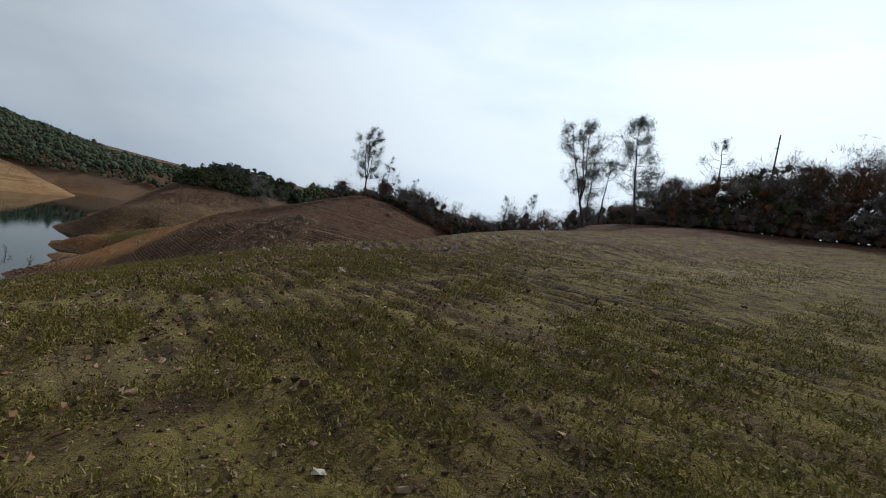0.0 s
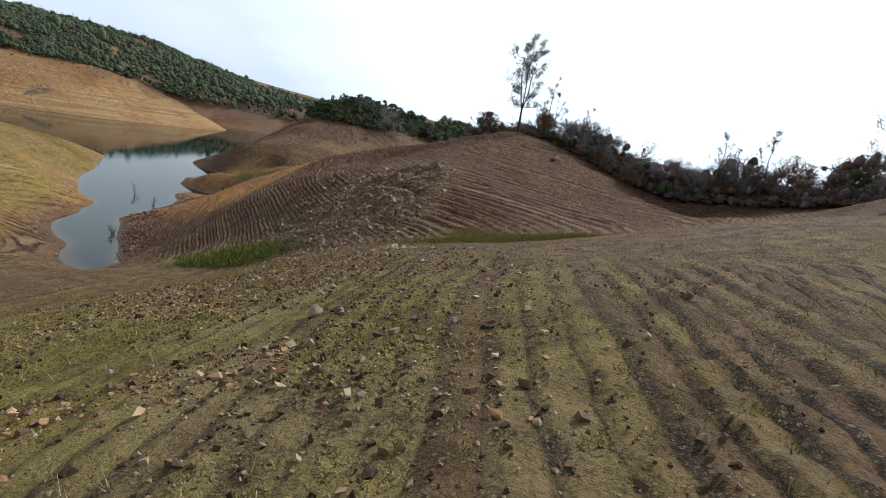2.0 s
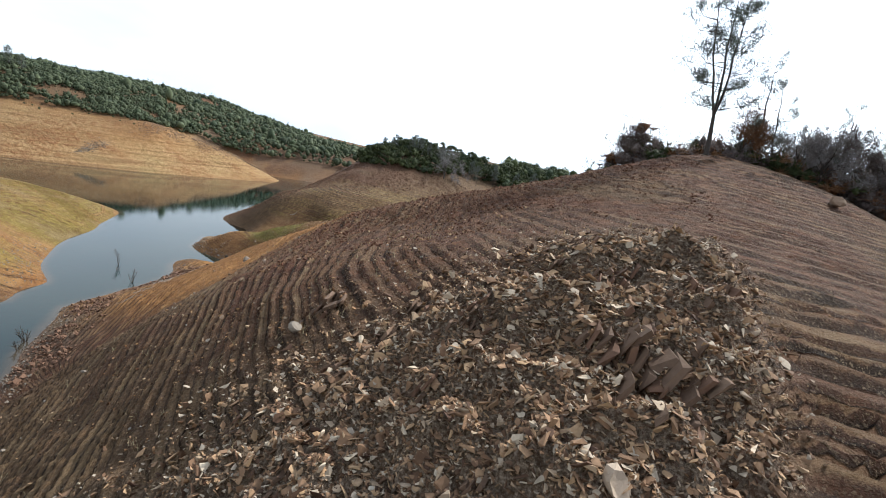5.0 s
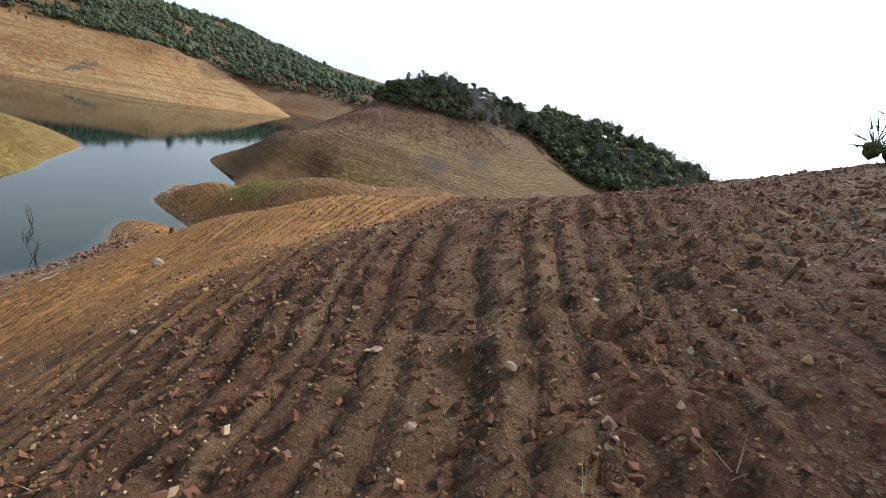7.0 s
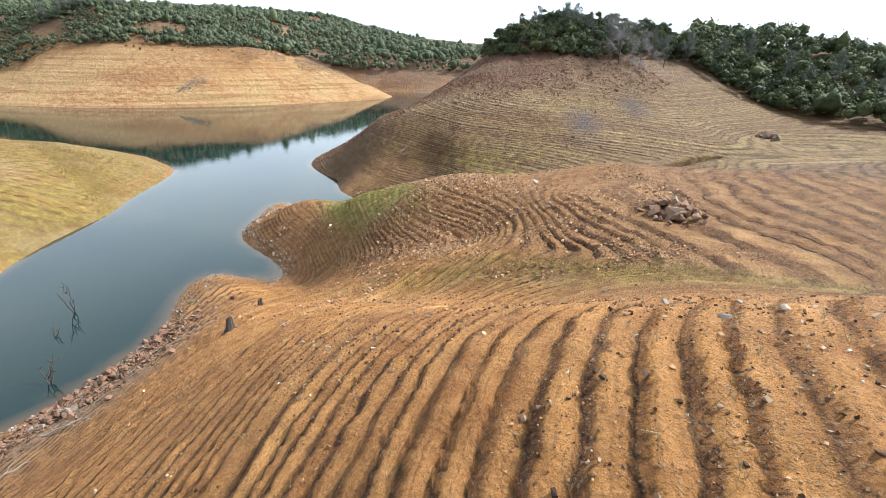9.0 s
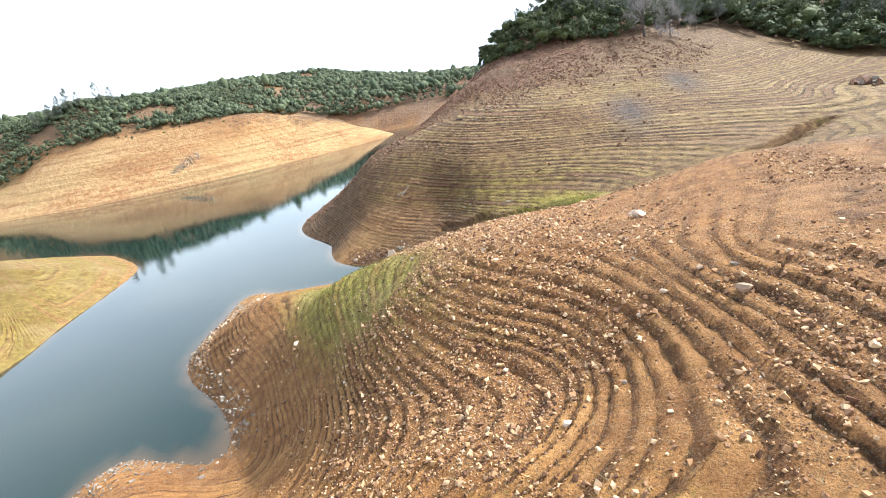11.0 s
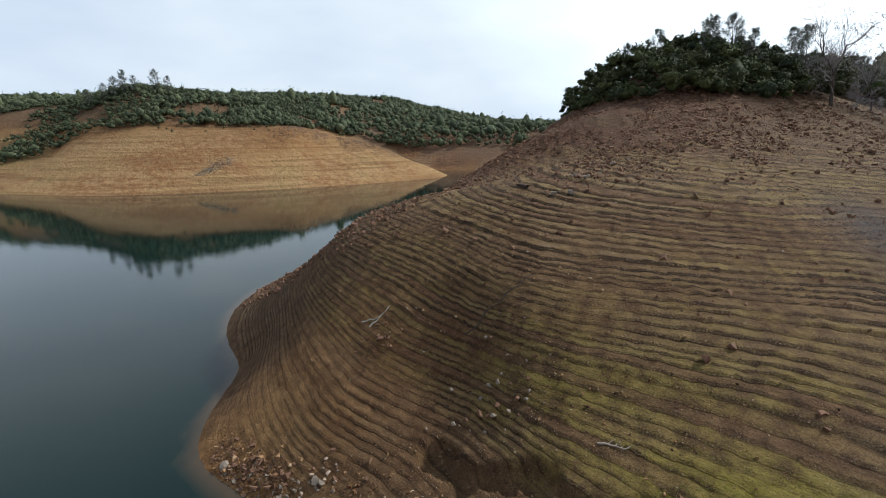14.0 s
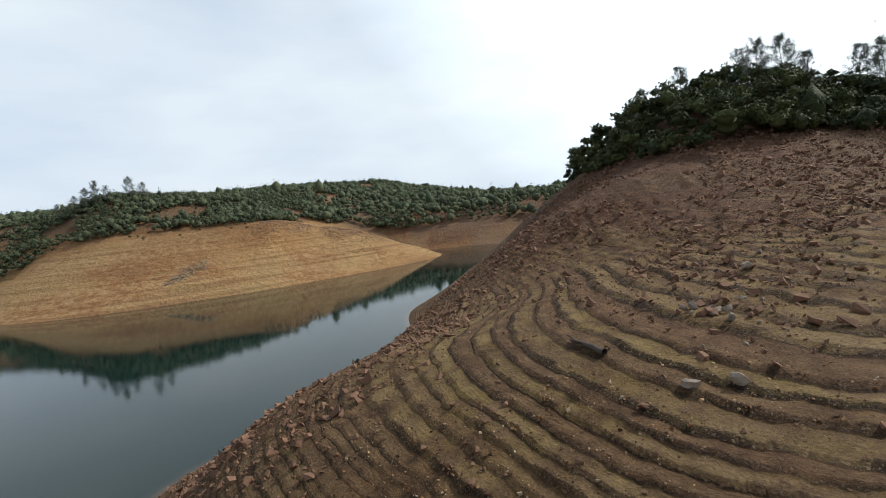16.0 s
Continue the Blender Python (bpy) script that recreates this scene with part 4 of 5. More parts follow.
def boulder(name, x, y, size, mat, label, seed, flat=1.0, tilt=0.25):
    r = np.random.RandomState(seed)
    b = bmesh.new()
    bmesh.ops.create_icosphere(b, subdivisions=2, radius=0.62)
    cuts = [(Vector(r.normal(0, 1, 3)).normalized(), r.uniform(0.27, 0.5)) for _ in range(12)]
    shape = Vector((1, r.uniform(0.65, 0.95), r.uniform(0.55, 0.85) * flat))
    for w in b.verts:
        p = w.co.copy()
        for n, d in cuts:
            if p.dot(n) > d:
                p -= (p.dot(n) - d) * n
        w.co = Vector([p[k] * shape[k] * size for k in range(3)]) + Vector(r.normal(0, 0.026 * size, 3))
    me = bpy.data.meshes.new(name)
    b.to_mesh(me)
    b.free()
    me.materials.append(mat)
    ob = tagged(new(name, me), label, "stone", "loose stones")
    ob.matrix_world = pose(x, y, float(ground_at(x, y)[0]) + size * flat * 0.2, *(np.degrees(r.normal(0, tilt, 2))), r.uniform(0, 360))
    return ob


for k, (kind, x, y, size) in enumerate(LOOSE):
    boulder("boulder" if size > 1 else "stone", x, y, size * 0.72, MATS[kind], LABELS[kind], k)
scatter = np.random.RandomState(77)
for k in range(150):
    u = scatter.uniform(10, 200)
    v = line_v(u) + scatter.normal(0, 8)
    x, y = u * AXU[0] + v * AXV[0], u * AXU[1] + v * AXV[1]
    kind = scatter.choice(["STONE", "STONE", "REDSTONE", "REDSTONE", "STONE", "REDSTONE", "PALE"])
    if ground_at(x, y)[0] > 0.3:
        boulder("stone", x, y, scatter.uniform(0.14, 0.3), MATS[kind], LABELS[kind], 200 + k)


# ---- trees, brush and grass ----
def tube(points, radii, sides=6):
    pts = np.asarray(points, float)
    n = len(pts)
    d = np.gradient(pts, axis=0)
    d /= np.linalg.norm(d, axis=1, keepdims=True) + 1e-9
    whole = pts[-1] - pts[0]
    a = np.cross(d, (0, 0, 1.0) if abs(whole[2]) < 0.75 * np.linalg.norm(whole) else (0.94, 0.34, 0))
    a /= np.linalg.norm(a, axis=1, keepdims=True)
    b = np.cross(d, a)
    ang = np.arange(sides) * 2 * math.pi / sides
    ring = pts[:, None] + np.asarray(radii)[:, None, None] * (np.cos(ang)[None, :, None] * a[:, None] + np.sin(ang)[None, :, None] * b[:, None])
    v = ring.reshape(-1, 3)
    i, j = np.meshgrid(np.arange(n - 1), np.arange(sides), indexing="ij")
    p0, p1 = i * sides + j, i * sides + (j + 1) % sides
    p2, p3 = p1 + sides, p0 + sides
    f = np.concatenate([np.stack([p0, p1, p2], -1).reshape(-1, 3), np.stack([p0, p2, p3], -1).reshape(-1, 3)])
    return v, f


def joined(pieces):
    vs_, fs_, at = [], [], 0
    for v, f in pieces:
        vs_.append(v)
        fs_.append(f + at)
        at += len(v)
    return np.concatenate(vs_), np.concatenate(fs_)


def tufts(centres, rng, count, spread, length, width, up=0.3):
    """Thin leaves or needles in tufts round the centres."""
    n = len(centres) * count
    c = np.repeat(centres, count, 0) + rng.normal(0, 1, (n, 3)) * spread
    d = rng.normal(0, 1, (n, 3)) + (0, 0, up)
    d /= np.linalg.norm(d, axis=1, keepdims=True)
    s = np.cross(d, rng.normal(0, 1, (n, 3)))
    s /= np.linalg.norm(s, axis=1, keepdims=True) + 1e-9
    ln = length * rng.uniform(0.6, 1.3, (n, 1))
    v = np.stack([c - s * width, c + s * width, c + d * ln], 1).reshape(-1, 3)
    return v, np.arange(3 * n).reshape(-1, 3)


def pine(name, x, y, height, seed, label, fork=False, lean=(0.0, 0.0), bare=0.0, sparse=1.0, sink=0.15):
    """A grey pine: trunk that may part into stems, up-swept limbs with side shoots, and open tufts of needles on their outer ends."""
    r = np.random.RandomState(seed)
    wood, tips = [], []
    t = np.linspace(0, 1, 9)
    sway = r.normal(0, 0.009, (9, 2)).cumsum(0) * height
    trunk = np.c_[lean[0] * t * height + sway[:, 0], lean[1] * t * height + sway[:, 1], t * height]
    stems = []
    if fork:
        wood.append(tube(trunk[:3], np.array((0.017, 0.013, 0.0105)) * height, 7))
        for k, side in enumerate((-1, 0.15, 1)):
            st = trunk[2:].copy()
            w = np.linspace(0, 1, len(st)) ** 0.65
            st[:, 0] += side * w * height * 0.085
            st[:, 1] += (0.5 - k % 2) * w * height * 0.05
            st[:, 2] = st[0, 2] + (st[:, 2] - st[0, 2]) * (1 - 0.06 * abs(k - 1))
            stems.append(st)
            wood.append(tube(st, np.linspace(0.0085, 0.0016, len(st)) * height, 6))
    else:
        stems.append(trunk[2:])
        wood.append(tube(trunk, np.linspace(0.013, 0.0016, 9) * height, 7))
    for st in stems:
        m = int((19 if fork else 40) * sparse)
        for k in range(m):
            f = (k + r.rand()) / m
            i = min(int(f * (len(st) - 1)), len(st) - 2)
            w = f * (len(st) - 1) - i
            p = st[i] * (1 - w) + st[i + 1] * w
            a = r.uniform(0, 6.283)
            ln = height * (0.04 + 0.2 * math.sin(math.pi * (0.3 + 0.66 * f)) ** 1.2) * r.uniform(0.5, 1.15)
            out = np.array((math.cos(a), math.sin(a), 0))
            q = p + out * ln + (0, 0, ln * (r.uniform(0.15, 0.6) + 0.5 * f))
            mid = p + out * ln * 0.55 + (0, 0, ln * 0.1)
            wood.append(tube([p, mid, q], np.array((0.0028, 0.002, 0.0009)) * height, 4))
            if r.rand() < bare:
                continue
            for _ in range(5):
                g = r.uniform(0.45, 1.0)
                base = (p * (1 - g) ** 2 + mid * 2 * g * (1 - g) + q * g * g)
                tip = base + (out * r.uniform(0, 0.6) + r.normal(0, 0.45, 3) + (0, 0, 0.55)) * ln * 0.28
                wood.append(tube([base, tip], np.array((0.0011, 0.0006)) * height, 3))
                tips += [tip, base * 0.4 + tip * 0.6]
        tips.append(st[-1])
    root = tagged(new(name), label, "tree", "skyline trees")
    root.location = (x, y, float(ground_at(x, y)[0]) - sink)
    v, f = joined(wood)
    tr = new("trunk", soup("trunk", v, f, [BARK], smooth_faces=True))
    tr.parent = root
    v, f = tufts(np.array(tips), r, 20, 0.019 * height, 0.027 * height, 0.0017 * height, 0.5)
    cr = new("crown", soup("crown", v, f, [PINE]))
    cr.parent = root
    return root


def bare_tree(name, x, y, height, seed, label, twig=1.0, sink=0.15):
    """A leafless tree: trunk, forking limbs and a haze of twigs."""
    r = np.random.RandomState(seed)
    big, small, tip = [], [], []

    def grow(p, d, ln, rad, depth):
        q = p + d * ln
        bend = (p + q) / 2 + r.normal(0, 0.05 * ln, 3)
        if depth == 0:
            tip.append(q)
            return
        (big if depth > 2 else small).append(tube([p, bend, q], [max(rad, 0.034), max(rad * 0.8, 0.03), max(rad * 0.6, 0.02)], 5 if depth > 2 else 3))
        for _ in range(4 if depth == 5 else 3):
            e = d + r.normal(0, 0.5, 3) + (0, 0, 0.15)
            s = r.uniform(0.3, 1.0)
            grow(p + (q - p) * s, e / np.linalg.norm(e), ln * r.uniform(0.6, 0.9), rad * 0.55, depth - 1)

    grow(np.zeros(3), np.array((0, 0, 1.0)), height * 0.30, height * 0.016, 5)
    root = tagged(new(name), label, "tree", "skyline trees")
    root.location = (x, y, float(ground_at(x, y)[0]) - sink)
    small.append(tufts(np.array(tip), r, 9, 0.02 * height, 0.06 * height * twig, 0.03, 0.5))
    for nm, pieces in (("trunk", big), ("crown", small)):
        v, f = joined(pieces)
        ob = new(nm, soup(nm, v, f, [BARK if nm == "trunk" else (TWIG, TWIG, DRY, RUST)[seed % 4]]))
        ob.parent = root
        if nm == "crown":
            tagged(ob, "fine leafless twigs", kind="stuff")
    return root


# paler than BARK: hazy backlight is put into the twig colour
TWIG = rocky("backlit_twig_bark", (0.14, 0.125, 0.12), (0.30, 0.27, 0.26))

def blob(level):
    b = bmesh.new()
    bmesh.ops.create_icosphere(b, subdivisions=level, radius=1)
    v = np.array([tuple(q.co) for q in b.verts])
    f = np.array([[q.index for q in fc.verts] for fc in b.faces])
    b.free()
    return v, f


BLOBS = [blob(1), blob(2)]


def bushes(name, x, y, radius, tall, mats, weights, label, category, leaves, leaf, seed, core=0.82, drop=0.3, spire=0.04, fine=0, edge=0.2, lift=None, stick=False):
    """Many bushes as one mass: a clumpy dark core in each, and small leaf clumps all round it. leaf: metres."""
    r = np.random.RandomState(seed)
    n = len(x)
    tall = np.full(n, tall) * np.where(r.rand(n) < spire, r.uniform(1.3, 1.7, n), r.uniform(0.75, 1.1, n))
    z = ground_at(x, y) + (0 if lift is None else lift)
    c = np.stack([x, y, z + radius * tall * (1 - drop)], -1)
    rad = np.stack([radius, radius, radius * tall], -1)
    bv, bf = BLOBS[fine]
    ph0, ph1 = r.uniform(0, 6, (n, 1, 1)), r.uniform(0, 6, (n, 1, 1))
    lump = lambda d: 1 + 0.24 * np.sin(d[..., 0:1] * 5 + ph0) * np.cos(d[..., 1:2] * 5 + ph1) + 0.12 * np.sin(d[..., 2:3] * 9 + d[..., 0:1] * 7 + ph1)
    wob = lump(bv[None]) + 0.06 * r.normal(0, 1, (n, len(bv), 1))
    core_v = (c[:, None] + bv[None] * rad[:, None] * core * 0.68 * wob).reshape(-1, 3)
    core_f = (bf[None] + (np.arange(n) * len(bv))[:, None, None]).reshape(-1, 3)
    kind = r.choice(len(mats), n, p=weights)
    d = r.normal(0, 1, (n, leaves, 3))
    d /= np.linalg.norm(d, axis=2, keepdims=True)
    d[..., 2] = np.abs(d[..., 2]) * 0.55 + d[..., 2] * 0.45
    p = c[:, None] + d * rad[:, None] * lump(d) * core * r.uniform(0.66, 1.0 + edge, (n, leaves, 1))
    e = d + r.normal(0, 0.6, d.shape)
    e /= np.linalg.norm(e, axis=2, keepdims=True)
    s = np.cross(e, r.normal(0, 1, d.shape))
    s /= np.linalg.norm(s, axis=2, keepdims=True) + 1e-9
    q = np.cross(e, s)
    k = leaf * r.uniform(0.6, 1.4, (n, leaves, 1))
    if stick:
        lv = np.stack([p - d * k * 2.5 + s * k * 0.24, p - d * k * 2.5 - s * k * 0.24, p + e * k * 2.5], 2).reshape(-1, 3)
    else:
        lv = np.stack([p + s * k, p - s * k * 0.6 + q * k * 0.8, p - s * k * 0.5 - q * k * 0.8], 2).reshape(-1, 3)
    lf = np.arange(len(lv)).reshape(-1, 3) + len(core_v)
    mi = np.concatenate([np.repeat(kind, len(bf)), np.repeat(kind, leaves)])
    own = r.rand(n)
    tone = np.concatenate([np.repeat(own, len(bv)), np.repeat(own, leaves * 3)])
    return tagged(new(name, soup(name, np.concatenate([core_v, lv]), np.concatenate([core_f, lf]), mats, mi, tone, np.r_[np.full(len(core_f), True), np.full(len(lf), False)])), label, category, kind="stuff")


def forest_mask(x, y, z):
    r4 = (z > 27.5 + 1.2 * fbm(x * 0.08, y * 0.08, 2)) & (y > 262) & (x > -240)
    valley = (y > 322 + 6 * fbm(x * 0.05, y * 0.05, 2) - 0.45 * (x + 66)) & (x > -100)
    head = (x < -395) & (z > 33 - 23 * smooth(x, -468, -525) + 4 * fbm(x * 0.03, y * 0.03, 3))
    far = (y > 500) & (z > 15 + 5 * fbm(x * 0.02, y * 0.02, 2))
    return r4 | valley | head | far


def wood(name, x0, x1, y0, y1, spacing, radius, leaves, seed, label, mats, weights, leaf=0.3, keep=1.0, tall=0.85, fine=0, pile=0.0):
    r = np.random.RandomState(seed)
    gx_, gy_ = np.meshgrid(np.arange(x0, x1, spacing), np.arange(y0, y1, spacing))
    x, y = (g.ravel() + r.uniform(-0.5, 0.5, g.size) * spacing for g in (gx_, gy_))
    z = ground_at(x, y)
    gap = smooth(fbm(x * 0.035 + 4, y * 0.035, 3) + 0.5, 0.12, 0.3)
    ok = forest_mask(x, y, z) & (r.rand(len(x)) < keep * gap)
    x, y = x[ok], y[ok]
    rad = radius * np.exp(r.normal(-0.08, 0.3, len(x))).clip(0.45, 1.45) * (0.75 + 0.5 * smooth(fbm(x * 0.05, y * 0.05, 2) + 0.5, 0.2, 0.8))
    return bushes(name, x, y, rad, tall, mats, weights, label, "brush", leaves, leaf, seed + 1, fine=fine, lift=pile * r.rand(len(x)) * smooth(fbm(x * 0.11, y * 0.11, 2) + 0.5, 0.1, 0.7))


wood("oak_brush", -230, -60, 262, 372, 1.85, 1.35, 150, 31, "dense dark green live oak brush on the hilltop", [OAK, DARKPINE], [0.86, 0.14], 0.27, 1.0, 1.0, 0, 6.0)
wood("valley_wood", -105, 150, 300, 440, 4.2, 3.1, 70, 33, "dark green mixed wood along the valley head", [OAK, DARKPINE], [0.76, 0.24], 0.5, 1.0, 1.12, 0, 3.5)
wood("headland_wood", -640, -330, 220, 520, 3.1, 2.35, 32, 35, "green oak and pine wood above the bare headland", [FAROAK, DARKPINE], [0.76, 0.24], 0.5, 1.0, 1.05, 0, 2.5)
wood("far_wood", -1000, -240, 480, 1000, 6.8, 4.5, 18, 37, "green wooded hills beyond the water", [FAROAK, DARKPINE], [0.72, 0.28], 0.8, 1.0, 1.0, 0)
wood("far_hill_wood", -1050, -630, 60, 520, 8, 4.4, 20, 39, "wooded hill far across the lake", [FAROAK, DARKPINE], [0.72, 0.28], 0.75, 0.8, 0.95, 0)

BELT = [(-33, 131.5), (-21, 131), (-8, 130.5), (4, 131), (18, 133), (31, 122), (34, 108), (36, 96), (45, 86), (55, 74), (66, 58), (80, 40), (96, 20)]


def belt():
    r = np.random.RandomState(51)
    n = 1500
    i, t = r.randint(0, len(BELT) - 1, n), r.rand(n)[:, None]
    b = np.array(BELT, float)
    p = b[i] * (1 - t) + b[i + 1] * t
    off = np.abs(r.normal(0, 1, n)) * 9
    x, y = p[:, 0] + off * 0.72, p[:, 1] + off * 0.68
    clump = smooth(fbm(x * 0.13, y * 0.13, 2) + 0.5, 0.2, 0.85)
    rad = 0.9 + 1.7 * clump * r.uniform(0.5, 1.25, n)
    lift = r.rand(n) ** 1.4 * (rad * 1.2 * clump + 1.4 + 3.2 * smooth(x, 14, 26))
    # the taller thicket on the hill beside the first ridge
    m = 1500
    i, t = r.randint(7, len(BELT) - 1, m), r.rand(m)[:, None]
    p = b[i] * (1 - t) + b[i + 1] * t
    off = np.abs(r.normal(0, 1, m)) * 8
    tx, ty = p[:, 0] + off * 0.72, p[:, 1] + off * 0.68
    x, y = np.r_[x, tx], np.r_[y, ty]
    rad = np.r_[rad, r.uniform(0.9, 2.2, m)]
    lift = np.r_[lift, r.rand(m) ** 1.3 * (2 + 8.5 * smooth(tx, 37, 54))]
    bushes("brush_belt", x, y, rad, 1.3, [DRY, RUST, OAK], [0.6, 0.18, 0.22], "dark leafless and rust-brown brush along the high-water line", "brush", 120, 0.16, 52, 0.44, 0.75, 0.1, 0, 1.5, lift, True)

    m = 980
    i, t = np.r_[r.randint(0, len(BELT) - 1, 620), r.randint(8, len(BELT) - 1, 360)], r.rand(m)[:, None]
    p = b[i] * (1 - t) + b[i + 1] * t
    off = 1.5 + np.abs(r.normal(0, 1, m)) * 6
    sx, sy = p[:, 0] + off * 0.72, p[:, 1] + off * 0.68
    bushes("low_scrub", sx, sy, r.uniform(1.0, 2.0, m), 1.0, [DRY, RUST, OAK], [0.5, 0.2, 0.3], "low dark scrub under the leafless trees", "brush", 110, 0.17, 53, 0.8, 0.4, 0.05, 0, 0.3)


belt()

# skyline trees: place, height
pine("grey_pine", -21.2, 129.5, 17.0, 3, "tall forked grey pine rising out of dark brush", fork=True, lean=(-0.02, 0))
pine("grey_pine", 27.7, 97, 20.0, 8, "tall open-crowned grey pine on the brush line", fork=True, lean=(-0.13, 0))
pine("grey_pine", 36, 94, 19.5, 14, "tall open-crowned grey pine on the brush line", lean=(-0.07, 0), sparse=1.2)
for k, (x, y, h) in enumerate([(38, 96, 12), (40, 94, 13), (42.5, 91.5, 13.5), (44.5, 90, 13), (50, 83, 13.5), (53.5, 78.5, 16), (55.5, 76, 16.5), (58, 73, 17), (60, 70.5, 15.5), (62, 68, 16),
                               (-28.5, 133, 7.2), (-17.5, 132.5, 8), (-12, 132.5, 7.5), (-10, 132, 8), (-5, 132.5, 10), (2, 133, 9), (11, 134, 10.5), (18, 135, 12), (22, 132, 10), (26, 128, 12)]):
    bare_tree("bare_tree", x, y, h, 60 + k, "leafless tree with fine twigs rising above the brush")
lines = np.random.RandomState(8)
for k in range(30):
    f = lines.uniform(0.1, 0.95) * (len(BELT) - 1)
    i = int(f)
    p = np.array(BELT[i]) * (1 - f + i) + np.array(BELT[min(i + 1, len(BELT) - 1)]) * (f - i) + lines.uniform(1, 6, 2)
    bare_tree("bare_tree", p[0], p[1], lines.uniform(5.5, 9.5), 84 + k, "low leafless tree standing in the brush")
for k, (x, y, h) in enumerate([(33.3, 114, 19), (34.6, 109, 16.5), (46.6, 87, 15.5), (-15.5, 132.8, 11.6), (-14.2, 132.6, 10), (-7.6, 132.4, 9.5), (17, 135, 12.5), (23.4, 130.7, 13)]):
    pine("dead_pine", x, y, h, 120 + k, "thin dead pine snag with few needles", bare=0.6, sparse=0.7, lean=(-0.03, 0))
for k, (x, y, h) in enumerate([(-149, 301, 8), (-142, 300, 7.5), (-129.8, 293, 10), (-126.5, 296, 10.5), (-124, 302, 8.5), (-118.1, 303, 9.5), (-115.5, 301, 10.5), (-146, 304, 7), (-108, 325, 10), (-98, 335, 11), (-88, 345, 10), (-60, 345, 9), (-45, 340, 8)]):
    pine("grey_pine", x, y, h, 140 + k, "grey pine standing above the oak brush", sparse=1.5)
for k, (x, y, h) in enumerate([(-80, 352, 12), (-66, 350, 11), (-52, 352, 13), (-38, 348, 12), (-24, 352, 14), (-10, 350, 11), (4, 354, 13), (18, 350, 12), (34, 356, 14), (-134, 306, 9), (-102, 316, 10)]):
    pine("grey_pine", x, y, h, 200 + k, "dark pine standing above the valley wood", sparse=1.2)
bare_tree("bare_tree", -110, 290, 19.5, 160, "tall leafless oak at the edge of the brush", 0.6)
bare_tree("bare_tree", -105, 296, 11, 161, "leafless oak at the edge of the brush")
for k, (x, y, h) in enumerate([(-518, 296, 13), (-511, 301, 15), (-509, 307, 17), (-506, 312, 13), (-503, 326, 17), (-498, 332, 14), (-528, 290, 12)]):
    pine("far_pine", x, y, h, 170 + k, "tall pine on the far hilltop", sparse=1.3)


def utility_pole(x, y, height):
    """A bare wooden pole with a short crossarm stub."""
    root = tagged(new("utility_pole"), "thin dark wooden pole above the brush", "pole")
    root.location = (x, y, float(ground_at(x, y)[0]) - 0.3)
    for nm, vf in (("pole", tube([(0, 0, 0), (0, 0, height * 0.5), (0.04, 0, height)], [0.17, 0.14, 0.1], 8)), ("crossarm", tube([(-0.55, 0.1, height - 2.2), (0.0, 0.12, height - 2.2), (0.55, 0.14, height - 2.2)], [0.05, 0.055, 0.05], 6))):
        ob = new(nm, soup(nm, vf[0], vf[1], [BARK], smooth_faces=True))
        ob.parent = root


utility_pole(51.9, 80.6, 16.6)


def yellow_tree(x, y, height):
    """A small broadleaf tree in autumn leaf: trunk, limbs and a loose crown."""
    r = np.random.RandomState(207)
    root = tagged(new("autumn_tree"), "small tree with yellow-green autumn leaves", "tree", "skyline trees")
    root.location = (x, y, float(ground_at(x, y)[0]) - 0.1)
    wood, tips = [tube([(0, 0, 0), (0.1, 0, height * 0.3), (0.15, 0.1, height * 0.62)], [0.16, 0.12, 0.05], 6)], []
    for _ in range(26):
        a, g = r.uniform(0, 6.283), r.uniform(0.25, 0.6)
        p = np.array((0.12 * g, 0, height * g))
        q = p + np.array((math.cos(a), math.sin(a), r.uniform(0.4, 1.3))) * height * r.uniform(0.18, 0.34)
        wood.append(tube([p, (p + q) / 2, q], [0.05, 0.035, 0.015], 4))
        tips += [p * (1 - g2) + q * g2 + r.normal(0, 0.12, 3) * height * 0.4 for g2 in (0.5, 0.7, 0.85, 1.0)]
    for nm, vf, mat in (("trunk", joined(wood), BARK), ("crown", tufts(np.array(tips), r, 24, 0.05 * height, 0.2, 0.09, 0.2), YELLOWLEAF)):
        ob = new(nm, soup(nm, vf[0], vf[1], [mat]))
        ob.parent = root


YELLOWLEAF = leafy("yellow_leaves", (0.16, 0.15, 0.02), (0.42, 0.36, 0.06))
yellow_tree(-22.1, 196.2, 7.0)


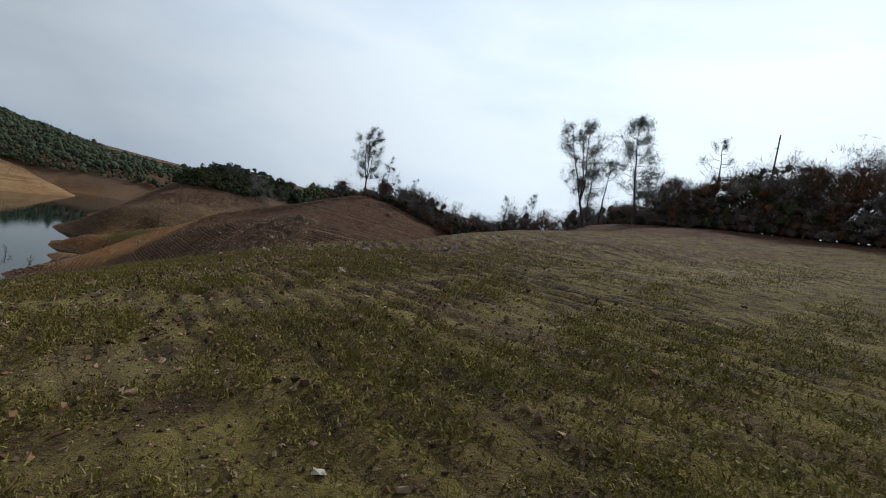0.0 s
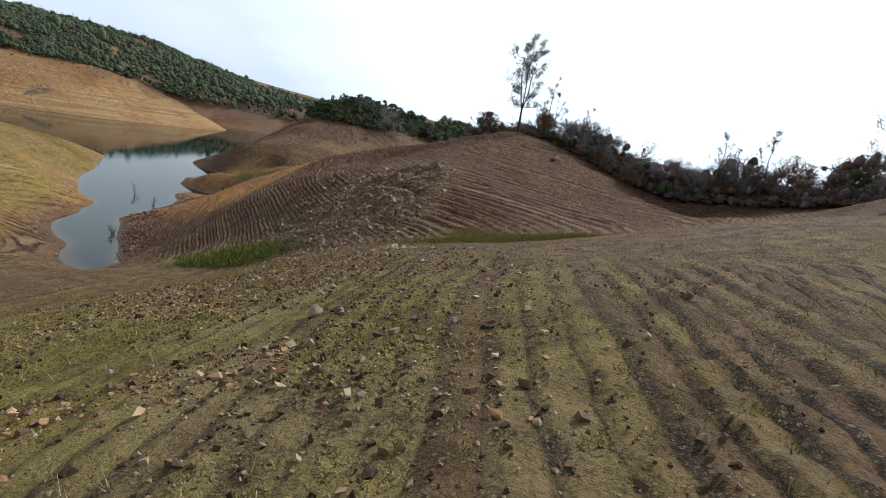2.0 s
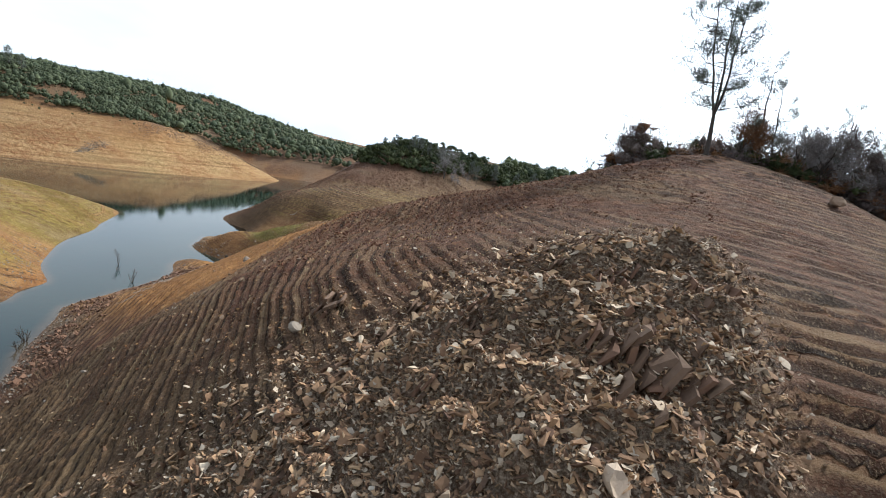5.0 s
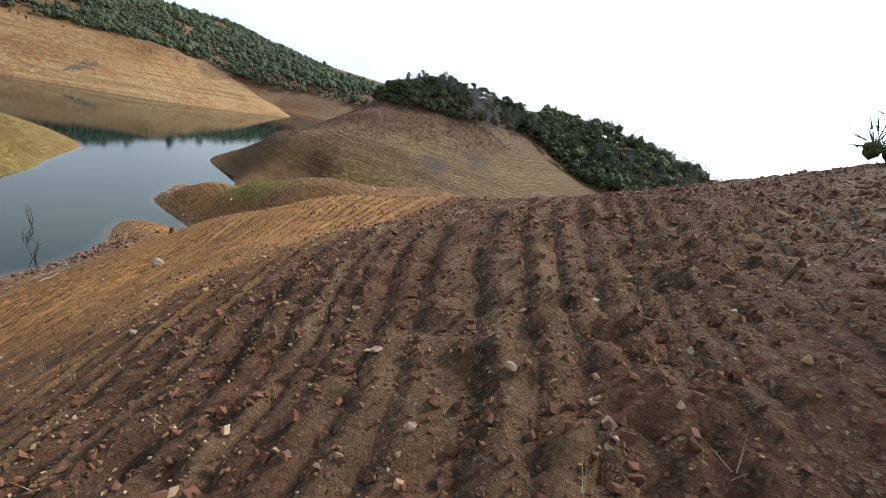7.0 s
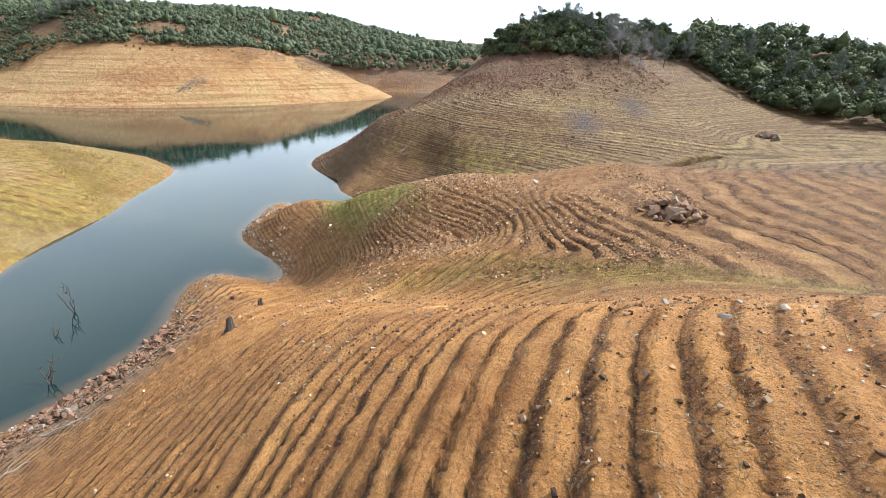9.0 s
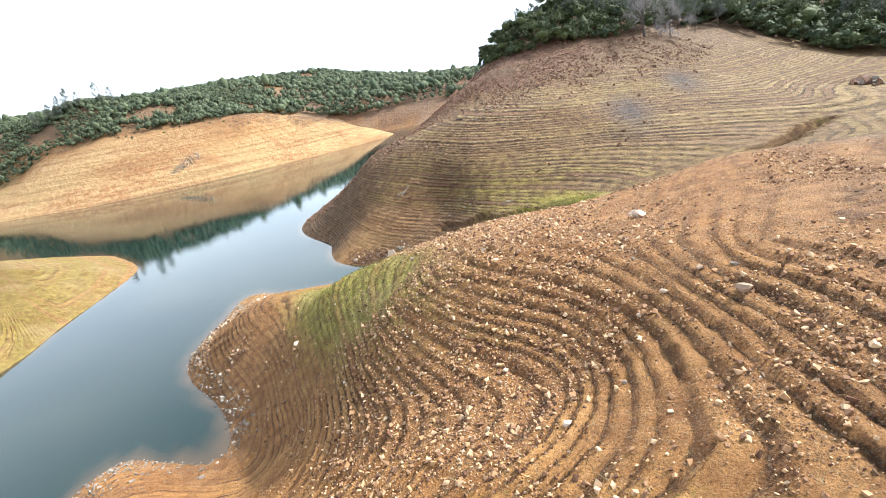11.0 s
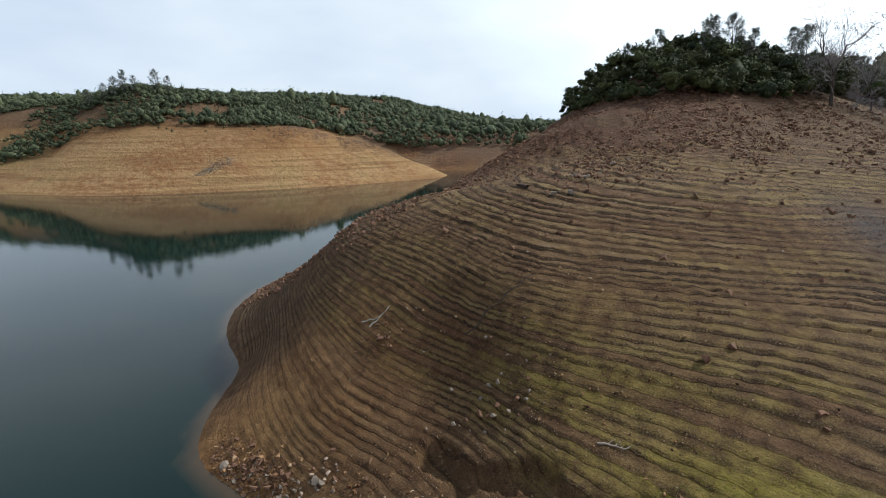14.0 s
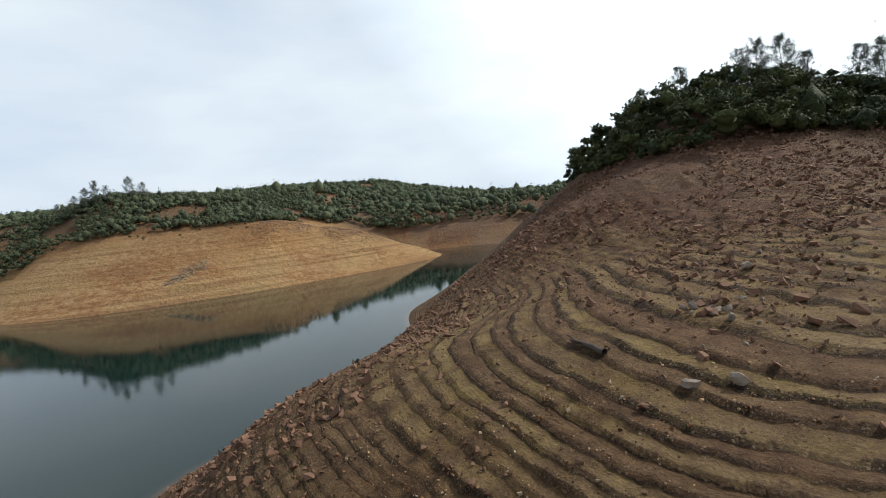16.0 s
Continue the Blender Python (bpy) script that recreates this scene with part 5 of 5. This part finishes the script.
def grass():
    r = np.random.RandomState(61)
    n = 120000
    u = np.where(r.rand(n) < 0.55, r.uniform(1, 36, n), r.uniform(2, 75, n))
    v = np.where(r.rand(n) < 0.5, r.normal(2, 7, n), r.normal(4, 16, n))
    x, y = u * AXU[0] + v * AXV[0], u * AXU[1] + v * AXV[1]
    z = ground_at(x, y)
    w = first_ridge(x, y) * smooth(fbm(x * 0.45, y * 0.45, 3) + 0.5, 0.32, 0.72)
    wob = land(x, y)[1]
    s = wob - np.floor(wob)
    k = r.rand(n) < w * np.where((s > 0.35) & (s < 0.85), 1.0, 0.12)
    c = np.stack([x, y, z], -1)[k]
    v_, f_ = tufts(c, r, 7, 0.10, 0.115, 0.02, 1.2)
    tagged(new("grass", soup("grass", v_, f_, [GRASS])), "short yellow-green grass in clumps on bare soil", "grass", kind="stuff")
    # weeds in the gullies
    spots = [(-41, 74.2, 5.0, 2.0, 4, 1700, 0.46), (-75, 156, 20, 1.5, 8, 1200, 0.12), (-102.5, 205.4, 5.5, 2.0, 25, 2600, 0.10), (-108, 172.5, 11, 4.2, -28, 2600, 0.09)]
    cs = []
    for cx, cy, a, b, turn, m, h in spots:
        p, q = r.normal(0, a * 0.5, m), r.normal(0, b * 0.5, m)
        ca, sa = math.cos(radians(turn)), math.sin(radians(turn))
        xx, yy = cx + p * ca - q * sa, cy + p * sa + q * ca
        v_, f_ = tufts(np.stack([xx, yy, ground_at(xx, yy) + h * 0.3], -1), r, 7, h * 0.4, h, h * 0.09, 0.9)
        cs.append((v_, f_))
    v_, f_ = joined(cs)
    p, q = r.normal(0, 4.6, 3200), r.normal(0, 0.75, 3200)
    ca, sa = math.cos(radians(25)), math.sin(radians(25))
    xx, yy = -13.2 + p * ca - q * sa, 77.1 + p * sa + q * ca
    g_, h_ = tufts(np.stack([xx, yy, ground_at(xx, yy) + 0.05], -1), r, 7, 0.12, 0.34, 0.02, 1.2)
    xx, yy = r.normal(-16.9, 1.1, 520), r.normal(77.9, 0.9, 520)
    g_, h_ = joined([(g_, h_), tufts(np.stack([xx, yy, ground_at(xx, yy) + 0.05], -1), r, 8, 0.18, 0.32, 0.03, 0.9)])
    tagged(new("gully_grass", soup("gully_grass", g_, h_, [GRASS])), "strip of yellow-green grass along the gully", "grass", kind="stuff")
    tagged(new("green_weeds", soup("green_weeds", v_, f_, [WEED])), "fresh green weeds in the damp gullies", "weeds", kind="stuff")


WEED = leafy("green_weeds", (0.11, 0.125, 0.02), (0.29, 0.30, 0.07))
grass()


# ---- dead wood, stumps, slabs and rock heaps ----
DEADWOOD = rocky("weathered_wood", (0.16, 0.13, 0.105), (0.42, 0.37, 0.31), 0.9, 9.0)
WETWOOD = rocky("wet_dark_wood", (0.03, 0.024, 0.02), (0.09, 0.07, 0.055), 0.7, 9.0)


def part(name, vf, mat, parent, smooth_faces=True):
    ob = new(name, soup(name, vf[0], vf[1], [mat], smooth_faces=smooth_faces))
    ob.parent = parent
    return ob


def limb(r, a, b, rad, bend=0.08, n=7):
    t = np.linspace(0, 1, n)[:, None]
    a, b = np.asarray(a, float), np.asarray(b, float)
    ln = np.linalg.norm(b - a)
    off = r.normal(0, bend * ln, (n, 3)) * np.sin(t * math.pi)
    return tube(a * (1 - t) + b * t + off, np.linspace(rad, rad * 0.3, n) * r.uniform(0.85, 1.15, n), 6)


def water_snag(x, y, height, seed, stems=3):
    """A drowned bush: bare stems that rise out of the water and fork."""
    r = np.random.RandomState(seed)
    root = tagged(new("drowned_snag"), "dark leafless branches standing out of the water", "snag", "drowned snags")
    root.location = (x, y, -0.4)
    for _ in range(stems):
        a = r.uniform(0, 6.283)
        lean = r.uniform(0.15, 0.55)
        tip = np.array((math.cos(a) * lean, math.sin(a) * lean, 1)) * height * r.uniform(0.7, 1.05)
        part("stem", limb(r, (0, 0, 0), tip, 0.06, 0.025), WETWOOD, root)
        for _ in range(3):
            s = r.uniform(0.4, 0.85)
            e = tip * s + np.array((r.normal(0, 0.3), r.normal(0, 0.3), r.uniform(0.1, 0.5))) * height * 0.5
            part("branch", limb(r, tip * s, e, 0.035, 0.03, 5), WETWOOD, root)
    return root


for k, (x, y, h, n) in enumerate([(-122, 142.3, 3.6, 3), (-109.5, 135.7, 2.8, 4), (-93.5, 109.5, 2.6, 5), (-91.5, 107.5, 1.8, 4), (-118, 139, 1.6, 2)]):
    water_snag(x, y, h, 300 + k, n)


def stump(x, y, height, rad, seed, mat, label):
    """A broken stump with root flare and a splintered top."""
    r = np.random.RandomState(seed)
    sides, rows = 14, 7
    ang = np.arange(sides) * 2 * math.pi / sides
    lobes = 1 + 0.16 * np.sin(ang * 3 + r.uniform(0, 6)) + 0.1 * np.sin(ang * 5 + r.uniform(0, 6))
    rim = 1 + r.uniform(-0.28, 0.22, sides)
    vs_ = []
    for i in range(rows):
        t = i / (rows - 1)
        rr = rad * (1 + 0.9 * (1 - t) ** 3) * (1 + (lobes - 1) * (1.6 - t))
        zz = height * t * (1 + (rim - 1) * t ** 3)
        vs_.append(np.c_[np.cos(ang) * rr, np.sin(ang) * rr, zz])
    vs_.append(np.c_[np.cos(ang) * rad * 0.7, np.sin(ang) * rad * 0.7, height * (0.72 + 0.1 * r.rand(sides))])
    v = np.concatenate(vs_ + [np.array([[0, 0, height * 0.6]])])
    f = []
    for i in range(rows):
        for j in range(sides):
            a, b = i * sides + j, i * sides + (j + 1) % sides
            f += [(a, b, b + sides), (a, b + sides, a + sides)]
    f += [(rows * sides + j, rows * sides + (j + 1) % sides, len(v) - 1) for j in range(sides)]
    root = tagged(new("tree_stump"), label, "stump", "old stumps")
    root.location = (x, y, float(ground_at(x, y)[0]) - 0.08)
    part("trunk", (v, np.array(f)), mat, root, False)
    for k in range(4):
        a = r.uniform(0, 6.283)
        ex, ey = math.cos(a) * rad * 3.2, math.sin(a) * rad * 3.2
        dz = float(ground_at(x + ex, y + ey)[0]) - root.location.z
        part("surface_root", limb(r, (math.cos(a) * rad * 0.8, math.sin(a) * rad * 0.8, height * 0.22), (ex, ey, dz), rad * 0.3, 0.06, 6), mat, root)
    return root


DARKSTUMP = "dark broken tree stump rooted in tan soil"
for k, (x, y, h, rad) in enumerate([(-95.5, 143.7, 1.3, 0.24), (-101.5, 150.5, 0.7, 0.2), (-161.5, 245.5, 0.9, 0.4), (-153, 231.5, 0.7, 0.35)]):
    stump(x, y, h, rad, 320 + k, WETWOOD, DARKSTUMP)


def driftwood(x, y, length, rad, bearing, seed, mat=DEADWOOD, forks=2, label="bleached driftwood log lying across the benches"):
    r = np.random.RandomState(seed)
    b = radians(bearing)
    n = 8
    s = np.linspace(-0.5, 0.5, n) * length
    px_, py_ = x + np.cos(b) * s + r.normal(0, 0.02 * length, n), y + np.sin(b) * s + r.normal(0, 0.02 * length, n)
    pz = ground_at(px_, py_)
    top = np.maximum(np.interp(s, s[[0, -1]], pz[[0, -1]]), pz) * 0.4 + pz * 0.6 + rad * 0.7
    pts = np.c_[px_ - x, py_ - y, top]
    z0 = float(pz.min())
    pts[:, 2] -= z0
    root = tagged(new("driftwood"), label, "driftwood", "driftwood")
    root.location = (x, y, z0)
    part("log", tube(pts, np.linspace(rad, rad * 0.45, n) * r.uniform(0.85, 1.15, n), 8), mat, root)
    for _ in range(forks):
        i = r.randint(2, n - 1)
        a = b + r.choice((-1, 1)) * r.uniform(0.4, 1.0)
        e = pts[i] + np.array((math.cos(a), math.sin(a), r.uniform(0.05, 0.5))) * length * r.uniform(0.15, 0.35)
        part("branch", limb(r, pts[i], e, rad * 0.45, 0.06, 5), mat, root)
    return root


for k, (x, y, ln, rad, brg, f) in enumerate([(-119.5, 209.8, 5.2, 0.055, 60, 3), (-127.4, 224, 2.4, 0.15, 150, 1), (-103.5, 144, 5.0, 0.06, 60, 2), (-96.5, 133, 3.5, 0.06, 40, 3), (-94, 129, 3.0, 0.05, 70, 3),
                                              (-92, 124, 3.4, 0.05, 30, 3), (-88, 121, 3.0, 0.05, 80, 4), (-90, 126.5, 2.4, 0.05, 110, 3), (-86, 117, 3.2, 0.06, 60, 4), (-48, 129, 1.6, 0.05, 35, 1), (-110.4, 206, 1.6, 0.06, 20, 4), (-128.9, 207.3, 1.8, 0.07, 75, 4), (-129.6, 206.9, 1.5, 0.08, 20, 5)]):
    driftwood(x, y, ln, rad, brg, 340 + k, WETWOOD if k < 2 else DEADWOOD, f, "dark fallen branch lying across the benches" if k < 2 else "bleached driftwood lying across the benches")


def rock_slab(x, y, width, height, thick, bearing, lean, seed, mat, label, name="standing_slab"):
    r = np.random.RandomState(seed)
    ang = np.linspace(0, 2 * math.pi, 13)[:-1]
    rr = 1 + r.uniform(-0.16, 0.12, 12)
    pts = [(math.cos(a) * width / 2 * q, s * thick / 2 * r.uniform(0.7, 1), (0.42 + 0.55 * math.sin(a) * q) * height) for s in (-1, 1) for a, q in zip(ang, rr)]
    v, f = hull(pts)
    ob = tagged(new(name, soup(name, v, f, [mat])), label, "stone", "loose stones")
    ob.matrix_world = pose(x, y, float(ground_at(x, y)[0]) - 0.05, lean, 0, bearing)
    return ob


rock_slab(-112.7, 183.5, 1.0, 1.55, 0.24, 35, -14, 401, SLABSTONE, "pink-tan stone slab standing upright in the soil")


def heap(name, x, y, count, spread, size, seed, mats, label, tall=0.5):
    """A heap of angular blocks, the largest in the middle, resting on one another."""
    r = np.random.RandomState(seed)
    root = tagged(new(name), label, "rocks", "rock heaps")
    z0 = float(ground_at(x, y)[0])
    root.location = (x, y, z0)
    for k in range(count):
        d, a = spread * r.rand() ** 0.7, r.uniform(0, 6.283)
        s = size * (1.1 - 0.75 * d / spread) * r.uniform(0.55, 1.2)
        v, f = stone_shape(r, r.uniform(0.5, 0.9), 16)
        px_, py_ = d * math.cos(a), d * math.sin(a)
        zz = float(ground_at(x + px_, y + py_)[0]) - z0
        v = np.einsum("ij,vj->vi", turns(1, r, 0.5)[0], v) * s + (px_, py_, zz + s * 0.2 + tall * size * (1 - d / spread) * r.rand())
        part("block", (v, f), mats[k % len(mats)], root, False)
    return root


def crag(x, y, size, bearing, seed):
    """Upturned shale beds: thick plates side by side, leaning one way, with broken tops."""
    r = np.random.RandomState(seed)
    root = tagged(new("shale_crag"), "dark upturned shale beds standing out of the rubble", "rocks", "shale crags")
    z0 = float(ground_at(x, y)[0])
    root.location = (x, y, z0)
    cb, sb = math.cos(radians(bearing)), math.sin(radians(bearing))
    for k in range(14):
        wide, high, thick = size * r.uniform(0.35, 0.9), size * r.uniform(0.22, 0.5), size * r.uniform(0.06, 0.13)
        corners = np.array([(i, j, l) for i in (-0.5, 0.5) for j in (-0.5, 0.5) for l in (-0.35, 0.65)])
        v, f = hull(corners * (wide, thick, high) * r.uniform(0.65, 1.15, (8, 3)))
        tilt = -radians(34) + r.normal(0, 0.2)
        v = np.c_[v[:, 0], v[:, 1] * math.cos(tilt) + v[:, 2] * math.sin(tilt), v[:, 2] * math.cos(tilt) - v[:, 1] * math.sin(tilt)]
        ox, oy = r.normal(0, 0.4 * size), (k - 6.5) * size * 0.1
        v[:, 0] += ox
        v[:, 1] += oy
        px_, py_ = v[:, 0] * cb - v[:, 1] * sb, v[:, 0] * sb + v[:, 1] * cb
        zz = float(ground_at(x + ox * cb - oy * sb, y + ox * sb + oy * cb)[0]) - z0
        part("bed", (np.c_[px_, py_, v[:, 2] + zz - 0.1], f), (SHALE, SHALE, REDROCK)[k % 3], root, False)
    return root


SHALE = rocky("dark_shale", (0.05, 0.03, 0.022), (0.22, 0.14, 0.092), 0.9, 5.0)
for k, (x, y, size, brg) in enumerate([(-26.9, 85.3, 1.3, 25), (-25.8, 84.4, 1.5, 30), (-25.6, 82.9, 1.0, 20), (-28.2, 91.2, 1.1, 35), (-29.6, 88.9, 1.0, 15), (-32.9, 86.3, 1.1, 30), (-37.4, 87.6, 1.2, 40), (-31.2, 82.8, 0.9, 25),
                                        (-34.4, 84.2, 0.9, 20), (-24.6, 87.6, 1.1, 30), (-27.2, 88.2, 1.2, 25), (-33.8, 80.2, 0.9, 35), (-29.2, 80.6, 0.8, 20), (-30.8, 85.2, 0.9, 28), (-36.2, 82.0, 0.8, 30)]):
    crag(x, y, size, brg + 68, 500 + k)

heap("rock_heap", -69.8, 167.5, 46, 3.0, 1.25, 411, [REDROCK, REDROCK, REDSTONE], "heap of rust-brown angular blocks on the terraces", 0.6)
heap("rock_heap", -124.2, 197.9, 34, 1.8, 0.4, 412, [SLABSTONE, STONE, STONE], "pale and grey blocks at the tip of the shore", 0.3)
heap("rock_heap", -105.2, 203.0, 44, 2.2, 0.42, 431, [REDROCK, STONE, SLABSTONE], "broken rubble in a small slump above the gully", 0.25)
heap("rock_heap", -107.2, 199.6, 36, 1.8, 0.36, 432, [STONE, REDROCK, REDROCK], "grey and rust blocks fallen into the gully", 0.2)
heap("rock_heap", -118.8, 196.6, 60, 2.6, 0.34, 433, [SLABSTONE, REDROCK, STONE], "rusty rubble along the bank of the gully", 0.2)
heap("rock_heap", -127.3, 205.7, 40, 2.6, 0.36, 434, [REDROCK], "dark red rubble in a hollow of the terraces", 0.15)
heap("rock_heap", -118, 205.8, 60, 4.2, 0.34, 413, [REDROCK, STONE], "grey rubble spilling from a small slump", 0.2)
heap("rock_heap", -123.5, 228, 60, 4.0, 0.42, 414, [REDROCK, REDROCK, STONE], "dark broken rubble on the terraced slope", 0.25)
heap("rock_heap", -121, 237, 50, 5.0, 0.4, 415, [REDROCK, REDROCK, STONE], "dark broken rubble on the terraced slope", 0.25)
heap("rock_heap", -104.5, 138.5, 40, 2.8, 0.8, 416, [REDROCK, STONE, REDROCK], "dark jumbled blocks at the water's edge", 0.3)
heap("rock_heap", -101.5, 134, 26, 2.0, 0.8, 417, [STONE, REDROCK], "dark jumbled blocks at the water's edge", 0.3)
heap("rock_heap", -67, 281, 30, 3.5, 2.2, 418, [STONE, REDROCK], "large dark boulders beside the gully", 0.4)
heap("rock_heap", -21.6, 67.5, 20, 1.9, 0.55, 419, [STONE, SLABSTONE], "grey stones heaped below the grass", 0.2)
heap("rock_heap", -119, 183, 11, 2.4, 0.35, 420, [SLABSTONE, STONE], "pale stones gathered on the low point", 0.2)


def rock_slide():
    r = np.random.RandomState(430)
    m = 330
    t = r.rand(m)
    x, y = -364 - 9 * t + r.normal(0, 2.2, m) * (0.4 + t), 290 + 24 * t + r.normal(0, 2.4, m)
    z = ground_at(x, y)
    size = r.uniform(0.3, 1.3, m)
    v, f = strew(PEBBLES + SLABS, np.c_[x, y, z + size * 0.1], size, r, 0.5)
    tagged(new("rock_slide", soup("rock_slide", v, f, [STONE])), "grey rock slide on the bare tan headland", "rocks", kind="stuff")


rock_slide()


def headland_rubble():
    r = np.random.RandomState(431)
    m = 3600
    t = r.rand(m)
    x, y = -376 + 30 * t ** 1.5 + r.normal(0, 8, m), 345 + 85 * t + r.normal(0, 6, m)
    z = ground_at(x, y)
    ok = (z > 4) & (r.rand(m) < smooth(fbm(x * 0.08, y * 0.08, 3) + 0.5, 0.35, 0.7))
    size = r.uniform(0.3, 1.0, m)
    v, f = strew(PEBBLES, np.c_[x, y, z + size * 0.1][ok], size[ok], r, 0.5)
    tagged(new("headland_rubble", soup("headland_rubble", v, f, [REDSTONE])), "rust-brown rubble along the bare headland crest", "rocks", kind="stuff")
    m = 70
    x, y = r.uniform(-470, -385, m), r.uniform(300, 390, m)
    z = ground_at(x, y)
    ok = z > 30
    bushes("headland_scrub", x[ok], y[ok], r.uniform(0.6, 1.4, ok.sum()), 0.9, [FAROAK, OAK], [0.7, 0.3], "scattered low scrub at the edge of the bare headland", "brush", 60, 0.22, 432)


headland_rubble()


def stalks():
    """Dry pale stalks that stand singly on the benches."""
    r = np.random.RandomState(440)
    n = 1500
    u, v = r.uniform(12, 250, n), r.normal(0, 9, n)
    v = v + line_v(u)
    x, y = u * AXU[0] + v * AXV[0], u * AXU[1] + v * AXV[1]
    z = ground_at(x, y)
    ok = z > 0.4
    c = np.stack([x, y, z], -1)[ok]
    v_, f_ = tufts(c, r, 5, 0.04, 0.42, 0.008, 2.2)
    tagged(new("dry_stalks", soup("dry_stalks", v_, f_, [STRAW])), "dry straw-coloured weed stalks", "weeds", kind="stuff")


STRAW = leafy("straw_stalks", (0.28, 0.22, 0.12), (0.5, 0.42, 0.26))
stalks()
